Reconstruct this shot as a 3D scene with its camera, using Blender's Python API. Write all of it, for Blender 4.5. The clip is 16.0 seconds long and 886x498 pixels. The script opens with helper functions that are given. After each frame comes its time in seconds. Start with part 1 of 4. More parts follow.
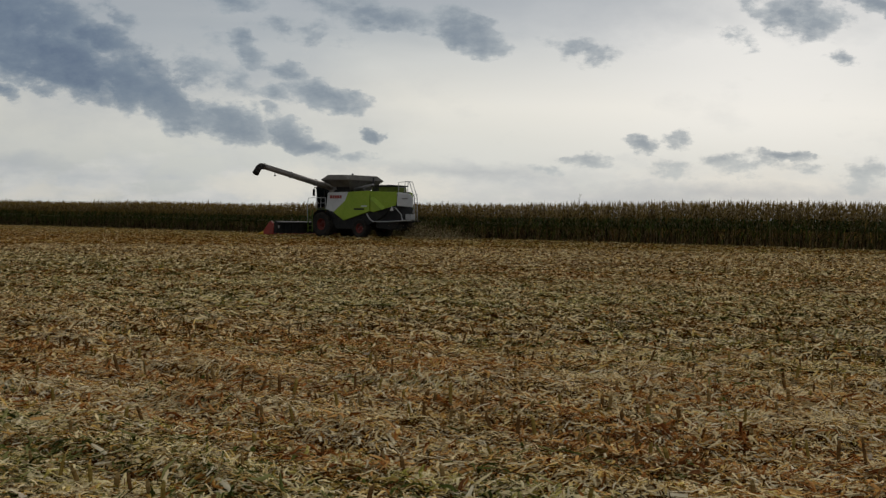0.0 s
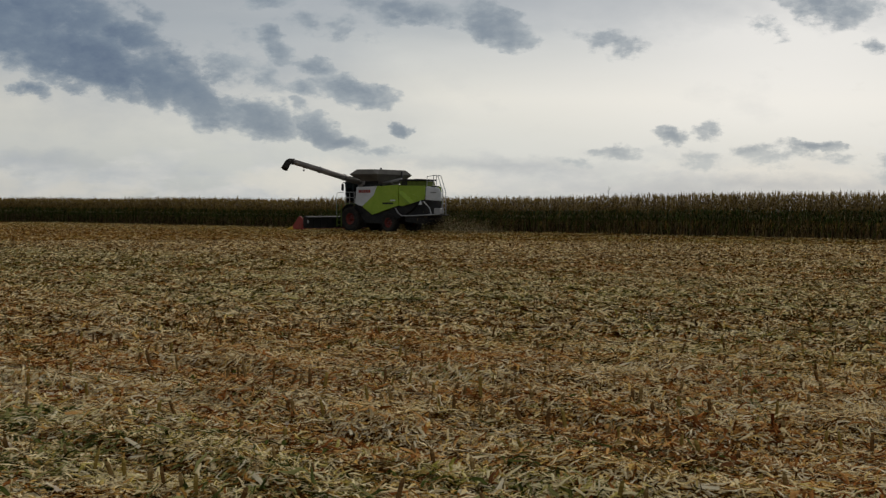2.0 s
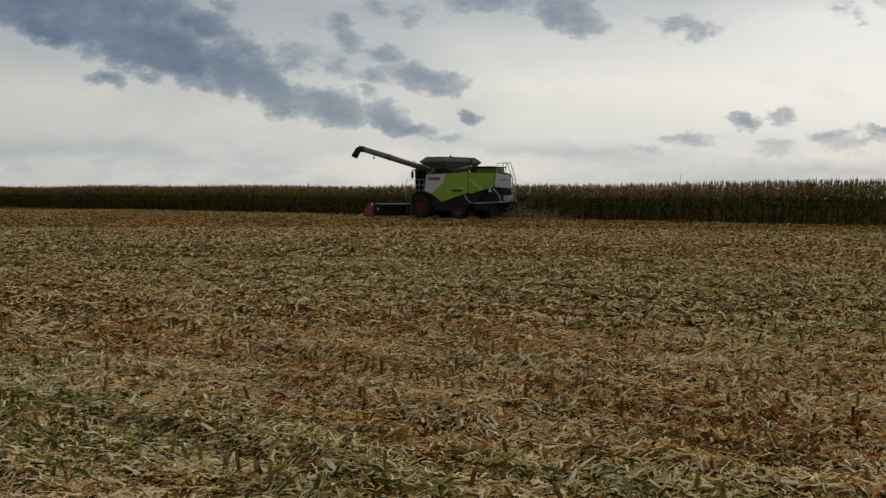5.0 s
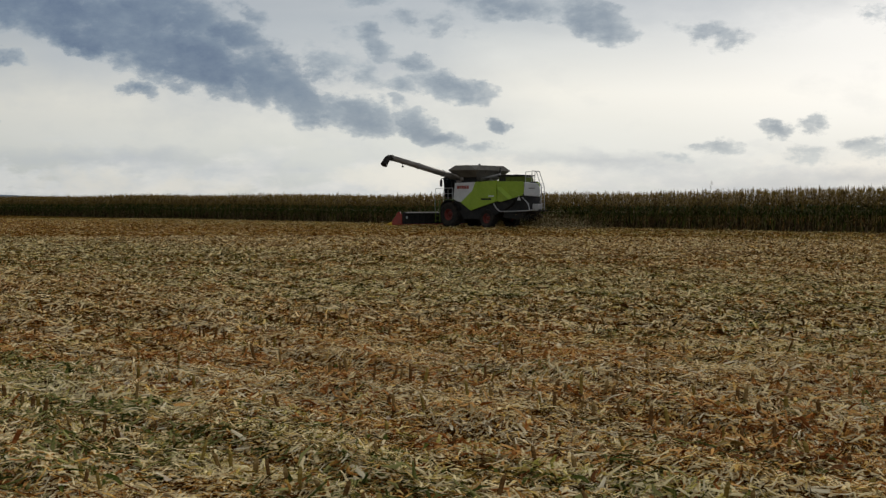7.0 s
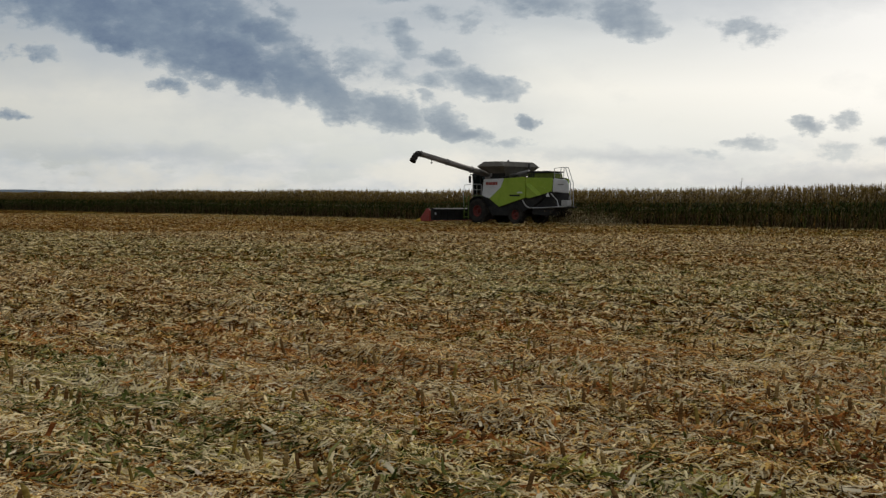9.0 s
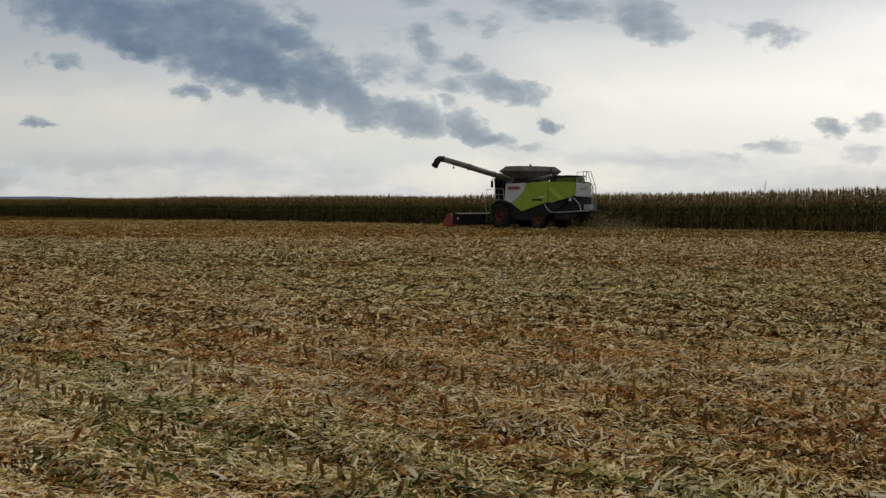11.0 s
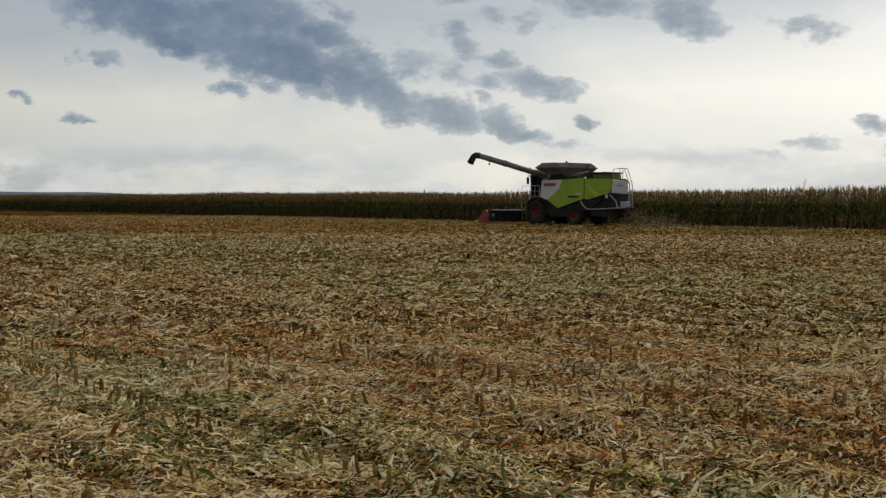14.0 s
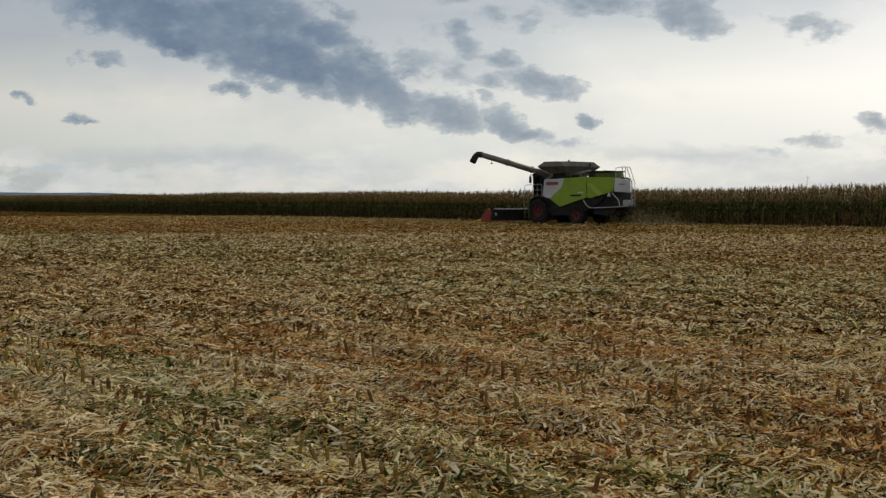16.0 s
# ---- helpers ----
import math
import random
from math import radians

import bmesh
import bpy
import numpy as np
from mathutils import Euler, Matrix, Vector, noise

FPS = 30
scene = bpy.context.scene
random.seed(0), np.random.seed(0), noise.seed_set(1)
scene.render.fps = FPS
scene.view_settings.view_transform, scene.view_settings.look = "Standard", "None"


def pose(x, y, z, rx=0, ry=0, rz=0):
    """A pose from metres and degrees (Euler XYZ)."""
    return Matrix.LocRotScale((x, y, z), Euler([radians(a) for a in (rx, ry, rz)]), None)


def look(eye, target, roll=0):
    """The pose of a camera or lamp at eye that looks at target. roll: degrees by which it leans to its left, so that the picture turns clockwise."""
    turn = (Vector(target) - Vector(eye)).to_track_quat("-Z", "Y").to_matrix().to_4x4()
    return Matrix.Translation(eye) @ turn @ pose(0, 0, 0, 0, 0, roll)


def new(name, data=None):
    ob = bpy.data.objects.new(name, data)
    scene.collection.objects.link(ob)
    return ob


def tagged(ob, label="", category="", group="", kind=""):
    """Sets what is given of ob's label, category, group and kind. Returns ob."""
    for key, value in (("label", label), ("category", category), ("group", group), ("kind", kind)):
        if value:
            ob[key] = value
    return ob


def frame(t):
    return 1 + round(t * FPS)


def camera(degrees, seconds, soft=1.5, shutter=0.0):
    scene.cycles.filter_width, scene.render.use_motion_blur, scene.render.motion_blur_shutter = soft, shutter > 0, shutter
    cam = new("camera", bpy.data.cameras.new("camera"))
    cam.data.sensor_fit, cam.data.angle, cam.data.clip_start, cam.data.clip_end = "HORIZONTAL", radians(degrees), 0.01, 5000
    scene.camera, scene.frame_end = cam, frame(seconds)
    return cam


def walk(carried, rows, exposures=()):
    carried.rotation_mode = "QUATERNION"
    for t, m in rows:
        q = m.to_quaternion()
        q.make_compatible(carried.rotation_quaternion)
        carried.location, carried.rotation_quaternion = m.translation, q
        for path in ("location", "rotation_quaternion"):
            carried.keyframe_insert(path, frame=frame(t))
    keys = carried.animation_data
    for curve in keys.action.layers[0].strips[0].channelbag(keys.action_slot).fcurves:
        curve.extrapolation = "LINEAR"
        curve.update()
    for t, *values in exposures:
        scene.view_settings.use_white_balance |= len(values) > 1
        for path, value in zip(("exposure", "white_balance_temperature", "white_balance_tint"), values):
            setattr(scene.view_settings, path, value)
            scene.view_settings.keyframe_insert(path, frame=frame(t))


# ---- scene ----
cam = camera(43.8, 16.0, soft=1.35)
EYE = 1.7
ROWS = [
    (0.0, 0.001, -0.000, 0.000, -0.00, -1.71, -0.79),
    (0.5, -0.000, 0.023, 0.004, 0.44, -1.58, -0.63),
    (1.0, -0.001, -0.015, -0.000, 0.94, -1.72, -0.52),
    (1.5, 0.003, -0.001, -0.005, 1.15, -1.98, -0.40),
    (2.0, 0.002, -0.007, -0.002, 1.50, -2.05, -0.32),
    (2.5, -0.000, 0.004, -0.007, 2.08, -2.34, -0.29),
    (3.0, -0.008, 0.010, 0.001, 2.02, -2.64, -0.62),
    (3.5, -0.014, 0.005, -0.004, 2.57, -2.44, -0.71),
    (4.0, -0.011, 0.002, -0.003, 3.11, -2.32, -0.57),
    (4.5, -0.022, 0.019, 0.002, 3.81, -2.70, -0.57),
    (5.0, -0.024, 0.025, 0.002, 5.09, -2.73, -0.32),
    (5.2, -0.024, 0.022, 0.002, 5.37, -2.73, -0.30),
    (7.3, -0.017, 0.000, 0.000, 6.79, -2.27, -0.17),
    (7.5, -0.016, -0.002, 0.000, 6.95, -2.29, -0.16),
    (8.0, -0.017, -0.003, -0.001, 7.44, -2.35, -0.22),
    (8.5, -0.019, -0.007, -0.002, 7.73, -2.39, -0.20),
    (9.0, -0.026, -0.008, 0.001, 8.07, -2.50, -0.34),
    (9.2, -0.026, -0.008, 0.001, 8.16, -2.52, -0.34),
    (11.3, -0.028, -0.013, 0.003, 9.28, -2.19, -0.05),
    (11.5, -0.028, -0.013, 0.003, 9.24, -2.14, -0.03),
    (12.0, -0.030, 0.036, 0.004, 9.51, -1.99, -0.18),
    (12.5, -0.038, 0.035, 0.006, 10.06, -2.17, -0.30),
    (13.0, -0.046, 0.035, 0.007, 10.51, -2.26, -0.50),
    (13.5, -0.042, 0.034, 0.005, 10.75, -2.26, -0.36),
    (14.0, -0.045, 0.034, 0.007, 11.07, -2.44, -0.20),
    (14.5, -0.046, 0.035, 0.006, 11.18, -2.44, -0.12),
    (15.0, -0.047, 0.004, 0.002, 11.11, -2.48, -0.02),
    (15.5, -0.048, -0.026, 0.004, 11.10, -2.52, -0.09),
    (16.0, -0.050, -0.022, 0.005, 11.20, -2.48, 0.00),
]
walk(cam, [(t, pose(x, y, EYE + z, 0, 0, yaw) @ pose(0, 0, 0, pitch) @ pose(0, 0, 0, 0, roll) @ pose(0, 0, 0, 90))
           for t, x, y, z, yaw, pitch, roll in ROWS],
     exposures=[(0.0, -0.25), (4.2, -0.25), (7.4, 0.0), (11.5, 0.0), (16.0, 0.05)])

# ---------------------------------------------------------------- world, sun
SUN_AZ, SUN_EL = 17.0, 27.0          # degrees to the right of straight ahead, degrees up
# clouds: tangents of the side and the height angle, half length, half height, slant in degrees, weight
SOFT_GREY = [
    (-0.400, 0.165, 0.420, 0.105, -10, 0.50),
    (-0.180, 0.130, 0.200, 0.070, -20, 0.46),
    (0.050, 0.200, 0.550, 0.055, 0, 0.42),
    (-0.600, 0.190, 0.250, 0.080, 0, 0.40),
    (0.260, 0.022, 0.260, 0.016, 1, 0.42),
    (0.020, 0.040, 0.160, 0.012, -2, 0.36),
    (-0.420, 0.040, 0.220, 0.014, -2, 0.36),
]
DARK_BANK = [
    (-0.474, 0.179, 0.176, 0.038, -12, 1.10),
    (-0.446, 0.159, 0.099, 0.023, -12, 1.10),
    (-0.357, 0.137, 0.108, 0.038, -16, 1.15),
    (-0.390, 0.143, 0.078, 0.033, -12, 1.00),
    (-0.405, 0.107, 0.029, 0.013, -15, 0.60),
    (-0.543, 0.138, 0.034, 0.011, -8, 0.60),
    (-0.558, 0.079, 0.021, 0.006, -5, 0.50),
    (-0.297, 0.175, 0.036, 0.018, -15, 0.45),
    (-0.271, 0.136, 0.043, 0.021, -20, 0.45),
    (-0.319, 0.157, 0.065, 0.021, -18, 0.80),
    (-0.382, 0.175, 0.082, 0.041, -15, 1.10),
    (-0.554, 0.142, 0.032, 0.014, -12, 0.60),
    (-0.570, 0.083, 0.023, 0.009, -5, 0.55),
    (-0.625, 0.101, 0.021, 0.007, -10, 0.50),
    (-0.592, 0.036, 0.052, 0.014, -3, 0.35),
]
TORN_BANK = [
    (-0.289, 0.118, 0.043, 0.032, -30, 1.00),
    (-0.257, 0.105, 0.060, 0.029, -35, 1.00),
    (-0.228, 0.089, 0.042, 0.021, -25, 1.00),
    (-0.196, 0.082, 0.059, 0.023, -12, 1.00),
    (-0.141, 0.074, 0.038, 0.020, -38, 0.95),
    (-0.115, 0.060, 0.028, 0.010, -6, 0.75),
    (-0.084, 0.051, 0.039, 0.009, -4, 0.42),
    (-0.064, 0.074, 0.015, 0.009, -5, 1.00),
    (-0.180, 0.146, 0.029, 0.016, -38, 0.95),
    (-0.144, 0.128, 0.032, 0.013, -15, 0.90),
    (-0.154, 0.109, 0.027, 0.011, -5, 0.62),
    (-0.106, 0.107, 0.054, 0.017, -12, 1.05),
    (-0.223, 0.133, 0.036, 0.024, -25, 0.50),
    (-0.207, 0.156, 0.032, 0.018, 0, 0.35),
    (-0.186, 0.117, 0.027, 0.020, -60, 0.40),
]
TOP_BANK = [
    (0.016, 0.167, 0.054, 0.025, -25, 1.00),
    (-0.047, 0.178, 0.097, 0.017, -4, 0.72),
    (-0.128, 0.165, 0.068, 0.017, -8, 0.36),
    (0.122, 0.153, 0.057, 0.018, -8, 0.42),
    (-0.201, 0.192, 0.046, 0.015, -5, 0.80),
    (-0.097, 0.188, 0.059, 0.020, -8, 0.55),
]
LOW_HEAPS = [
    (0.181, 0.064, 0.024, 0.012, -3, 0.80),
    (0.211, 0.072, 0.021, 0.016, 40, 0.45),
    (0.214, 0.047, 0.042, 0.025, 0, 0.36),
    (0.271, 0.050, 0.053, 0.021, 0, 0.52),
    (0.311, 0.061, 0.037, 0.008, -8, 0.66),
    (0.330, 0.048, 0.025, 0.010, 0, 0.50),
    (0.381, 0.044, 0.029, 0.021, 0, 0.45),
    (0.132, 0.052, 0.033, 0.010, 0, 0.42),
    (0.316, 0.187, 0.063, 0.029, -12, 0.62),
    (0.390, 0.194, 0.046, 0.014, -12, 0.75),
    (0.363, 0.146, 0.027, 0.013, -8, 0.45),
    (0.273, 0.159, 0.021, 0.012, 0, 0.36),
    (0.260, 0.168, 0.027, 0.019, 0, 0.36),
    (0.133, 0.050, 0.027, 0.010, 0, 0.40),
    (0.094, 0.044, 0.057, 0.009, 0, 0.33),
]
BRIGHT_HEAPS = [
    (-0.146, 0.029, 0.098, 0.020, 2, 0.75),
    (-0.034, 0.024, 0.072, 0.017, 0, 0.60),
    (0.289, 0.036, 0.173, 0.035, 0, 0.50),
    (-0.361, 0.014, 0.167, 0.017, 0, 0.40),
    (-0.086, 0.029, 0.083, 0.019, 3, 0.70),
    (-0.453, 0.020, 0.107, 0.019, 0, 0.40),
]


def make_world():
    w = bpy.data.worlds.new("sky")
    scene.world = w
    w.use_nodes = True
    n, l = w.node_tree.nodes, w.node_tree.links
    n.clear()

    def math_node(op, a, b=None, clamp=False):
        k = n.new("ShaderNodeMath")
        k.operation, k.use_clamp = op, clamp
        for s, v in zip(k.inputs, (a, b)):
            if v is None:
                continue
            if isinstance(v, (int, float)):
                s.default_value = v
            else:
                l.new(v, s)
        return k.outputs[0]

    def ramp(fac, stops):
        k = n.new("ShaderNodeValToRGB")
        while len(k.color_ramp.elements) < len(stops):
            k.color_ramp.elements.new(0.5)
        for e, (p, c) in zip(k.color_ramp.elements, stops):
            e.position, e.color = p, (*c, 1)
        l.new(fac, k.inputs[0])
        return k.outputs[0]

    def mix(fac, a, b, mode="MIX"):
        k = n.new("ShaderNodeMix")
        k.data_type, k.blend_type = "RGBA", mode
        for s, v in ((k.inputs[0], fac), (k.inputs[6], a), (k.inputs[7], b)):
            if isinstance(v, (int, float)):
                s.default_value = v
            elif isinstance(v, tuple):
                s.default_value = (*v, 1)
            else:
                l.new(v, s)
        return k.outputs[2]

    def noise_node(vec, scale, detail, rough=0.55):
        k = n.new("ShaderNodeTexNoise")
        k.inputs["Scale"].default_value, k.inputs["Detail"].default_value, k.inputs["Roughness"].default_value = scale, detail, rough
        l.new(vec, k.inputs["Vector"])
        return k.outputs

    co = n.new("ShaderNodeTexCoord").outputs["Generated"]
    sep = n.new("ShaderNodeSeparateXYZ")
    l.new(co, sep.inputs[0])
    ahead = math_node("MAXIMUM", math_node("ABSOLUTE", sep.outputs[1]), 0.05)
    u, v = math_node("DIVIDE", sep.outputs[0], ahead), math_node("DIVIDE", sep.outputs[2], ahead)
    flat = n.new("ShaderNodeCombineXYZ")
    l.new(u, flat.inputs[0])
    l.new(v, flat.inputs[1])
    # the shapes of the clouds are torn by two scales of noise
    stretch = n.new("ShaderNodeMapping")
    stretch.inputs["Scale"].default_value = (1.0, 1.7, 1.0)
    l.new(flat.outputs[0], stretch.inputs[0])
    wind = noise_node(stretch.outputs[0], 18.0, 8.0, 0.64)
    off = n.new("ShaderNodeVectorMath")
    off.operation = "MULTIPLY_ADD"
    l.new(wind["Color"], off.inputs[0])
    off.inputs[1].default_value, off.inputs[2].default_value = (0.060, 0.036, 0), (-0.030, -0.018, 0)
    warped = n.new("ShaderNodeVectorMath")
    l.new(flat.outputs[0], warped.inputs[0])
    l.new(off.outputs[0], warped.inputs[1])
    def shapes(banks, size=1.0):
        total = None
        for x, y, a, b, turn, weight in banks:
            m = n.new("ShaderNodeMapping")
            m.vector_type = "TEXTURE"
            m.inputs["Location"].default_value, m.inputs["Rotation"].default_value, m.inputs["Scale"].default_value = (x, y, 0), (0, 0, radians(turn)), (a * size, b * size, 1)
            l.new(warped.outputs[0], m.inputs[0])
            g = n.new("ShaderNodeTexGradient")
            g.gradient_type = "SPHERICAL"
            l.new(m.outputs[0], g.inputs[0])
            one = math_node("MULTIPLY", g.outputs["Fac"], weight * 1.5, True)
            total = one if total is None else math_node("MAXIMUM", total, one)
        return total

    core = shapes(DARK_BANK)
    total = core
    for bank in (TORN_BANK, TOP_BANK, LOW_HEAPS):
        total = math_node("MAXIMUM", total, shapes(bank))
    fine = noise_node(stretch.outputs[0], 34.0, 9.0, 0.62)["Fac"]
    puffs = noise_node(stretch.outputs[0], 9.0, 6.0, 0.6)["Fac"]
    tear = math_node("ADD", math_node("MULTIPLY", math_node("SUBTRACT", fine, 0.5), 1.95), math_node("MULTIPLY", math_node("SUBTRACT", puffs, 0.5), 0.70))
    ragged = math_node("ADD", total, math_node("MULTIPLY", tear, math_node("MULTIPLY", total, 4.0, True)))
    mask = ramp(ragged, [(0.17, (0, 0, 0)), (0.33, (0.38, 0.38, 0.38)), (0.46, (0.76, 0.76, 0.76)), (0.80, (1, 1, 1))])
    # high veil
    veil = ramp(v, [(0.0, (0.56, 0.595, 0.60)), (0.03, (0.645, 0.675, 0.665)), (0.055, (0.75, 0.76, 0.725)), (0.10, (0.90, 0.875, 0.80)), (0.135, (0.70, 0.71, 0.69)), (0.165, (0.53, 0.565, 0.59)), (0.21, (0.37, 0.41, 0.47)), (0.5, (0.36, 0.37, 0.39))])
    streaks = n.new("ShaderNodeMapping")
    streaks.inputs["Scale"].default_value = (1.6, 9.0, 1.0)
    l.new(flat.outputs[0], streaks.inputs[0])
    soft_noise = noise_node(streaks.outputs[0], 3.0, 4.0, 0.5)["Fac"]
    veil = mix(math_node("MULTIPLY", ramp(soft_noise, [(0.35, (0, 0, 0)), (0.7, (1, 1, 1))]), 0.5), veil, mix(0.5, veil, (0.9, 0.9, 0.88)))
    side_dim = ramp(math_node("ADD", math_node("MULTIPLY", u, 0.5), 0.5), [(0.18, (0.70, 0.71, 0.71)), (0.34, (0.85, 0.855, 0.85)), (0.42, (0.95, 0.955, 0.945)), (0.58, (1, 1, 1))])
    veil = mix(1.0, veil, side_dim, "MULTIPLY")
    # glow round the veiled sun
    sun_way = Vector((math.sin(radians(SUN_AZ)) * math.cos(radians(11)), math.cos(radians(SUN_AZ)) * math.cos(radians(11)), math.sin(radians(11))))
    dot = n.new("ShaderNodeVectorMath")
    dot.operation = "DOT_PRODUCT"
    l.new(co, dot.inputs[0])
    dot.inputs[1].default_value = sun_way
    glow = math_node("POWER", math_node("MAXIMUM", dot.outputs["Value"], 0.0), 60.0)
    glow = math_node("MULTIPLY", glow, ramp(v, [(0.02, (0.25, 0.25, 0.25)), (0.09, (1, 1, 1))]))
    veil = mix(math_node("MULTIPLY", glow, 0.75), veil, (1.05, 1.02, 0.97))
    # low heaps of cumulus over the horizon
    low = n.new("ShaderNodeMapping")
    low.inputs["Scale"].default_value = (1.0, 2.6, 1.0)
    l.new(flat.outputs[0], low.inputs[0])
    heap = noise_node(low.outputs[0], 11.0, 6.0, 0.6)["Fac"]
    band = ramp(v, [(0.0, (1, 1, 1)), (0.035, (0.9, 0.9, 0.9)), (0.075, (0, 0, 0))])
    heap_mask = ramp(math_node("ADD", heap, math_node("MULTIPLY", band, 0.25)), [(0.66, (0, 0, 0)), (0.74, (1, 1, 1))])
    heap_colour = ramp(noise_node(low.outputs[0], 16.0, 4.0)["Fac"], [(0.35, (0.52, 0.56, 0.60)), (0.65, (0.80, 0.79, 0.76))])
    veil = mix(math_node("MULTIPLY", math_node("MULTIPLY", heap_mask, band), 0.6), veil, heap_colour)
    bright = ramp(math_node("ADD", shapes(BRIGHT_HEAPS), math_node("MULTIPLY", math_node("SUBTRACT", fine, 0.5), 1.2)), [(0.15, (0, 0, 0)), (0.55, (0.7, 0.7, 0.7)), (0.9, (1, 1, 1))])
    veil = mix(bright, veil, mix(1.0, side_dim, (0.83, 0.81, 0.75), "MULTIPLY"))
    inner = math_node("ADD", math_node("MULTIPLY", math_node("SUBTRACT", wind["Fac"], 0.5), 0.40), math_node("MULTIPLY", math_node("SUBTRACT", puffs, 0.5), 0.75))
    body = ramp(math_node("ADD", math_node("ADD", math_node("MULTIPLY", ragged, 0.38), math_node("MULTIPLY", core, 0.46)), inner),
                [(0.10, (0.40, 0.45, 0.49)), (0.40, (0.262, 0.315, 0.375)), (0.70, (0.190, 0.245, 0.320)), (1.0, (0.130, 0.178, 0.262))])
    body = mix(ramp(v, [(0.040, (0.75, 0.75, 0.75)), (0.062, (0, 0, 0))]), body, (0.55, 0.60, 0.62))
    haze = math_node("ADD", shapes(SOFT_GREY), math_node("MULTIPLY", math_node("SUBTRACT", puffs, 0.5), 0.9))
    veil = mix(ramp(haze, [(0.05, (0, 0, 0)), (0.75, (0.85, 0.85, 0.85))]), veil, (0.43, 0.47, 0.515))
    seen = mix(mask, veil, body)
    sky = n.new("ShaderNodeTexSky")
    sky.sky_type, sky.sun_disc = "NISHITA", False
    sky.sun_elevation, sky.sun_rotation = radians(SUN_EL), radians(SUN_AZ)
    blue = mix(1.0, sky.outputs[0], (0.10, 0.10, 0.10), "MULTIPLY")
    cover = mix(0.96, blue, seen)
    bg = n.new("ShaderNodeBackground")
    l.new(cover, bg.inputs[0])
    bg.inputs[1].default_value = 1.0
    out = n.new("ShaderNodeOutputWorld")
    l.new(bg.outputs[0], out.inputs[0])


make_world()
sun = new("sun", bpy.data.lights.new("sun", "SUN"))
sun.data.energy, sun.data.angle, sun.data.color = 1.4, radians(10), (1.0, 0.94, 0.85)
sun.matrix_world = look((0, 0, 0), (-math.sin(radians(SUN_AZ)) * math.cos(radians(SUN_EL)), -math.cos(radians(SUN_AZ)) * math.cos(radians(SUN_EL)), -math.sin(radians(SUN_EL))))


# ---------------------------------------------------------------- materials
def material(name, colours, scale=4.0, rough=0.8, metal=0.0, bump=0.0, fine=40.0, island=0.0, spec=0.5, thin=0.0):
    """A mottled surface: colours from dark to light over two scales of noise, with relief."""
    m = bpy.data.materials.new(name)
    m.use_nodes = True
    n, l = m.node_tree.nodes, m.node_tree.links
    p = n["Principled BSDF"]
    p.inputs["Roughness"].default_value, p.inputs["Metallic"].default_value = rough, metal
    p.inputs["Specular IOR Level"].default_value = spec
    co = n.new("ShaderNodeTexCoord").outputs["Object"]
    a, b = n.new("ShaderNodeTexNoise"), n.new("ShaderNodeTexNoise")
    a.inputs["Scale"].default_value, b.inputs["Scale"].default_value = scale, fine
    a.inputs["Detail"].default_value, b.inputs["Detail"].default_value = 4, 3
    l.new(co, a.inputs["Vector"])
    l.new(co, b.inputs["Vector"])
    add = n.new("ShaderNodeMath")
    add.operation = "MULTIPLY_ADD"
    l.new(b.outputs["Fac"], add.inputs[0])
    add.inputs[1].default_value = 0.5
    l.new(a.outputs["Fac"], add.inputs[2])
    val = add.outputs[0]
    if island:
        geo = n.new("ShaderNodeNewGeometry")
        k = n.new("ShaderNodeMath")
        k.operation = "MULTIPLY_ADD"
        l.new(geo.outputs["Random Per Island"], k.inputs[0])
        k.inputs[1].default_value = island
        l.new(val, k.inputs[2])
        sub = n.new("ShaderNodeMath")
        sub.operation = "SUBTRACT"
        l.new(k.outputs[0], sub.inputs[0])
        sub.inputs[1].default_value = island * 0.5
        val = sub.outputs[0]
    r = n.new("ShaderNodeValToRGB")
    while len(r.color_ramp.elements) < len(colours):
        r.color_ramp.elements.new(0.5)
    for i, (e, c) in enumerate(zip(r.color_ramp.elements, colours)):
        e.position, e.color = 0.45 + 0.6 * i / max(1, len(colours) - 1) - 0.05, (*c, 1)
    l.new(val, r.inputs[0])
    l.new(r.outputs[0], p.inputs["Base Color"])
    if bump:
        bm_node = n.new("ShaderNodeBump")
        bm_node.inputs["Strength"].default_value, bm_node.inputs["Distance"].default_value = 0.6, bump
        l.new(b.outputs["Fac"], bm_node.inputs["Height"])
        l.new(bm_node.outputs[0], p.inputs["Normal"])
    if thin:
        t = n.new("ShaderNodeBsdfTranslucent")
        l.new(r.outputs[0], t.inputs[0])
        mx = n.new("ShaderNodeMixShader")
        mx.inputs[0].default_value = thin
        l.new(p.outputs[0], mx.inputs[1])
        l.new(t.outputs[0], mx.inputs[2])
        l.new(mx.outputs[0], n["Material Output"].inputs["Surface"])
    return m

HEAD = math.atan2(0.615, -0.789)       # the way the rows and the harvester run
ALONG, ACROSS = Vector((math.cos(HEAD), math.sin(HEAD))), Vector((math.sin(HEAD), -math.cos(HEAD)))
CORN_EDGE = 68.5                        # distance of the uncut corn's edge from the eye, measured across the rows


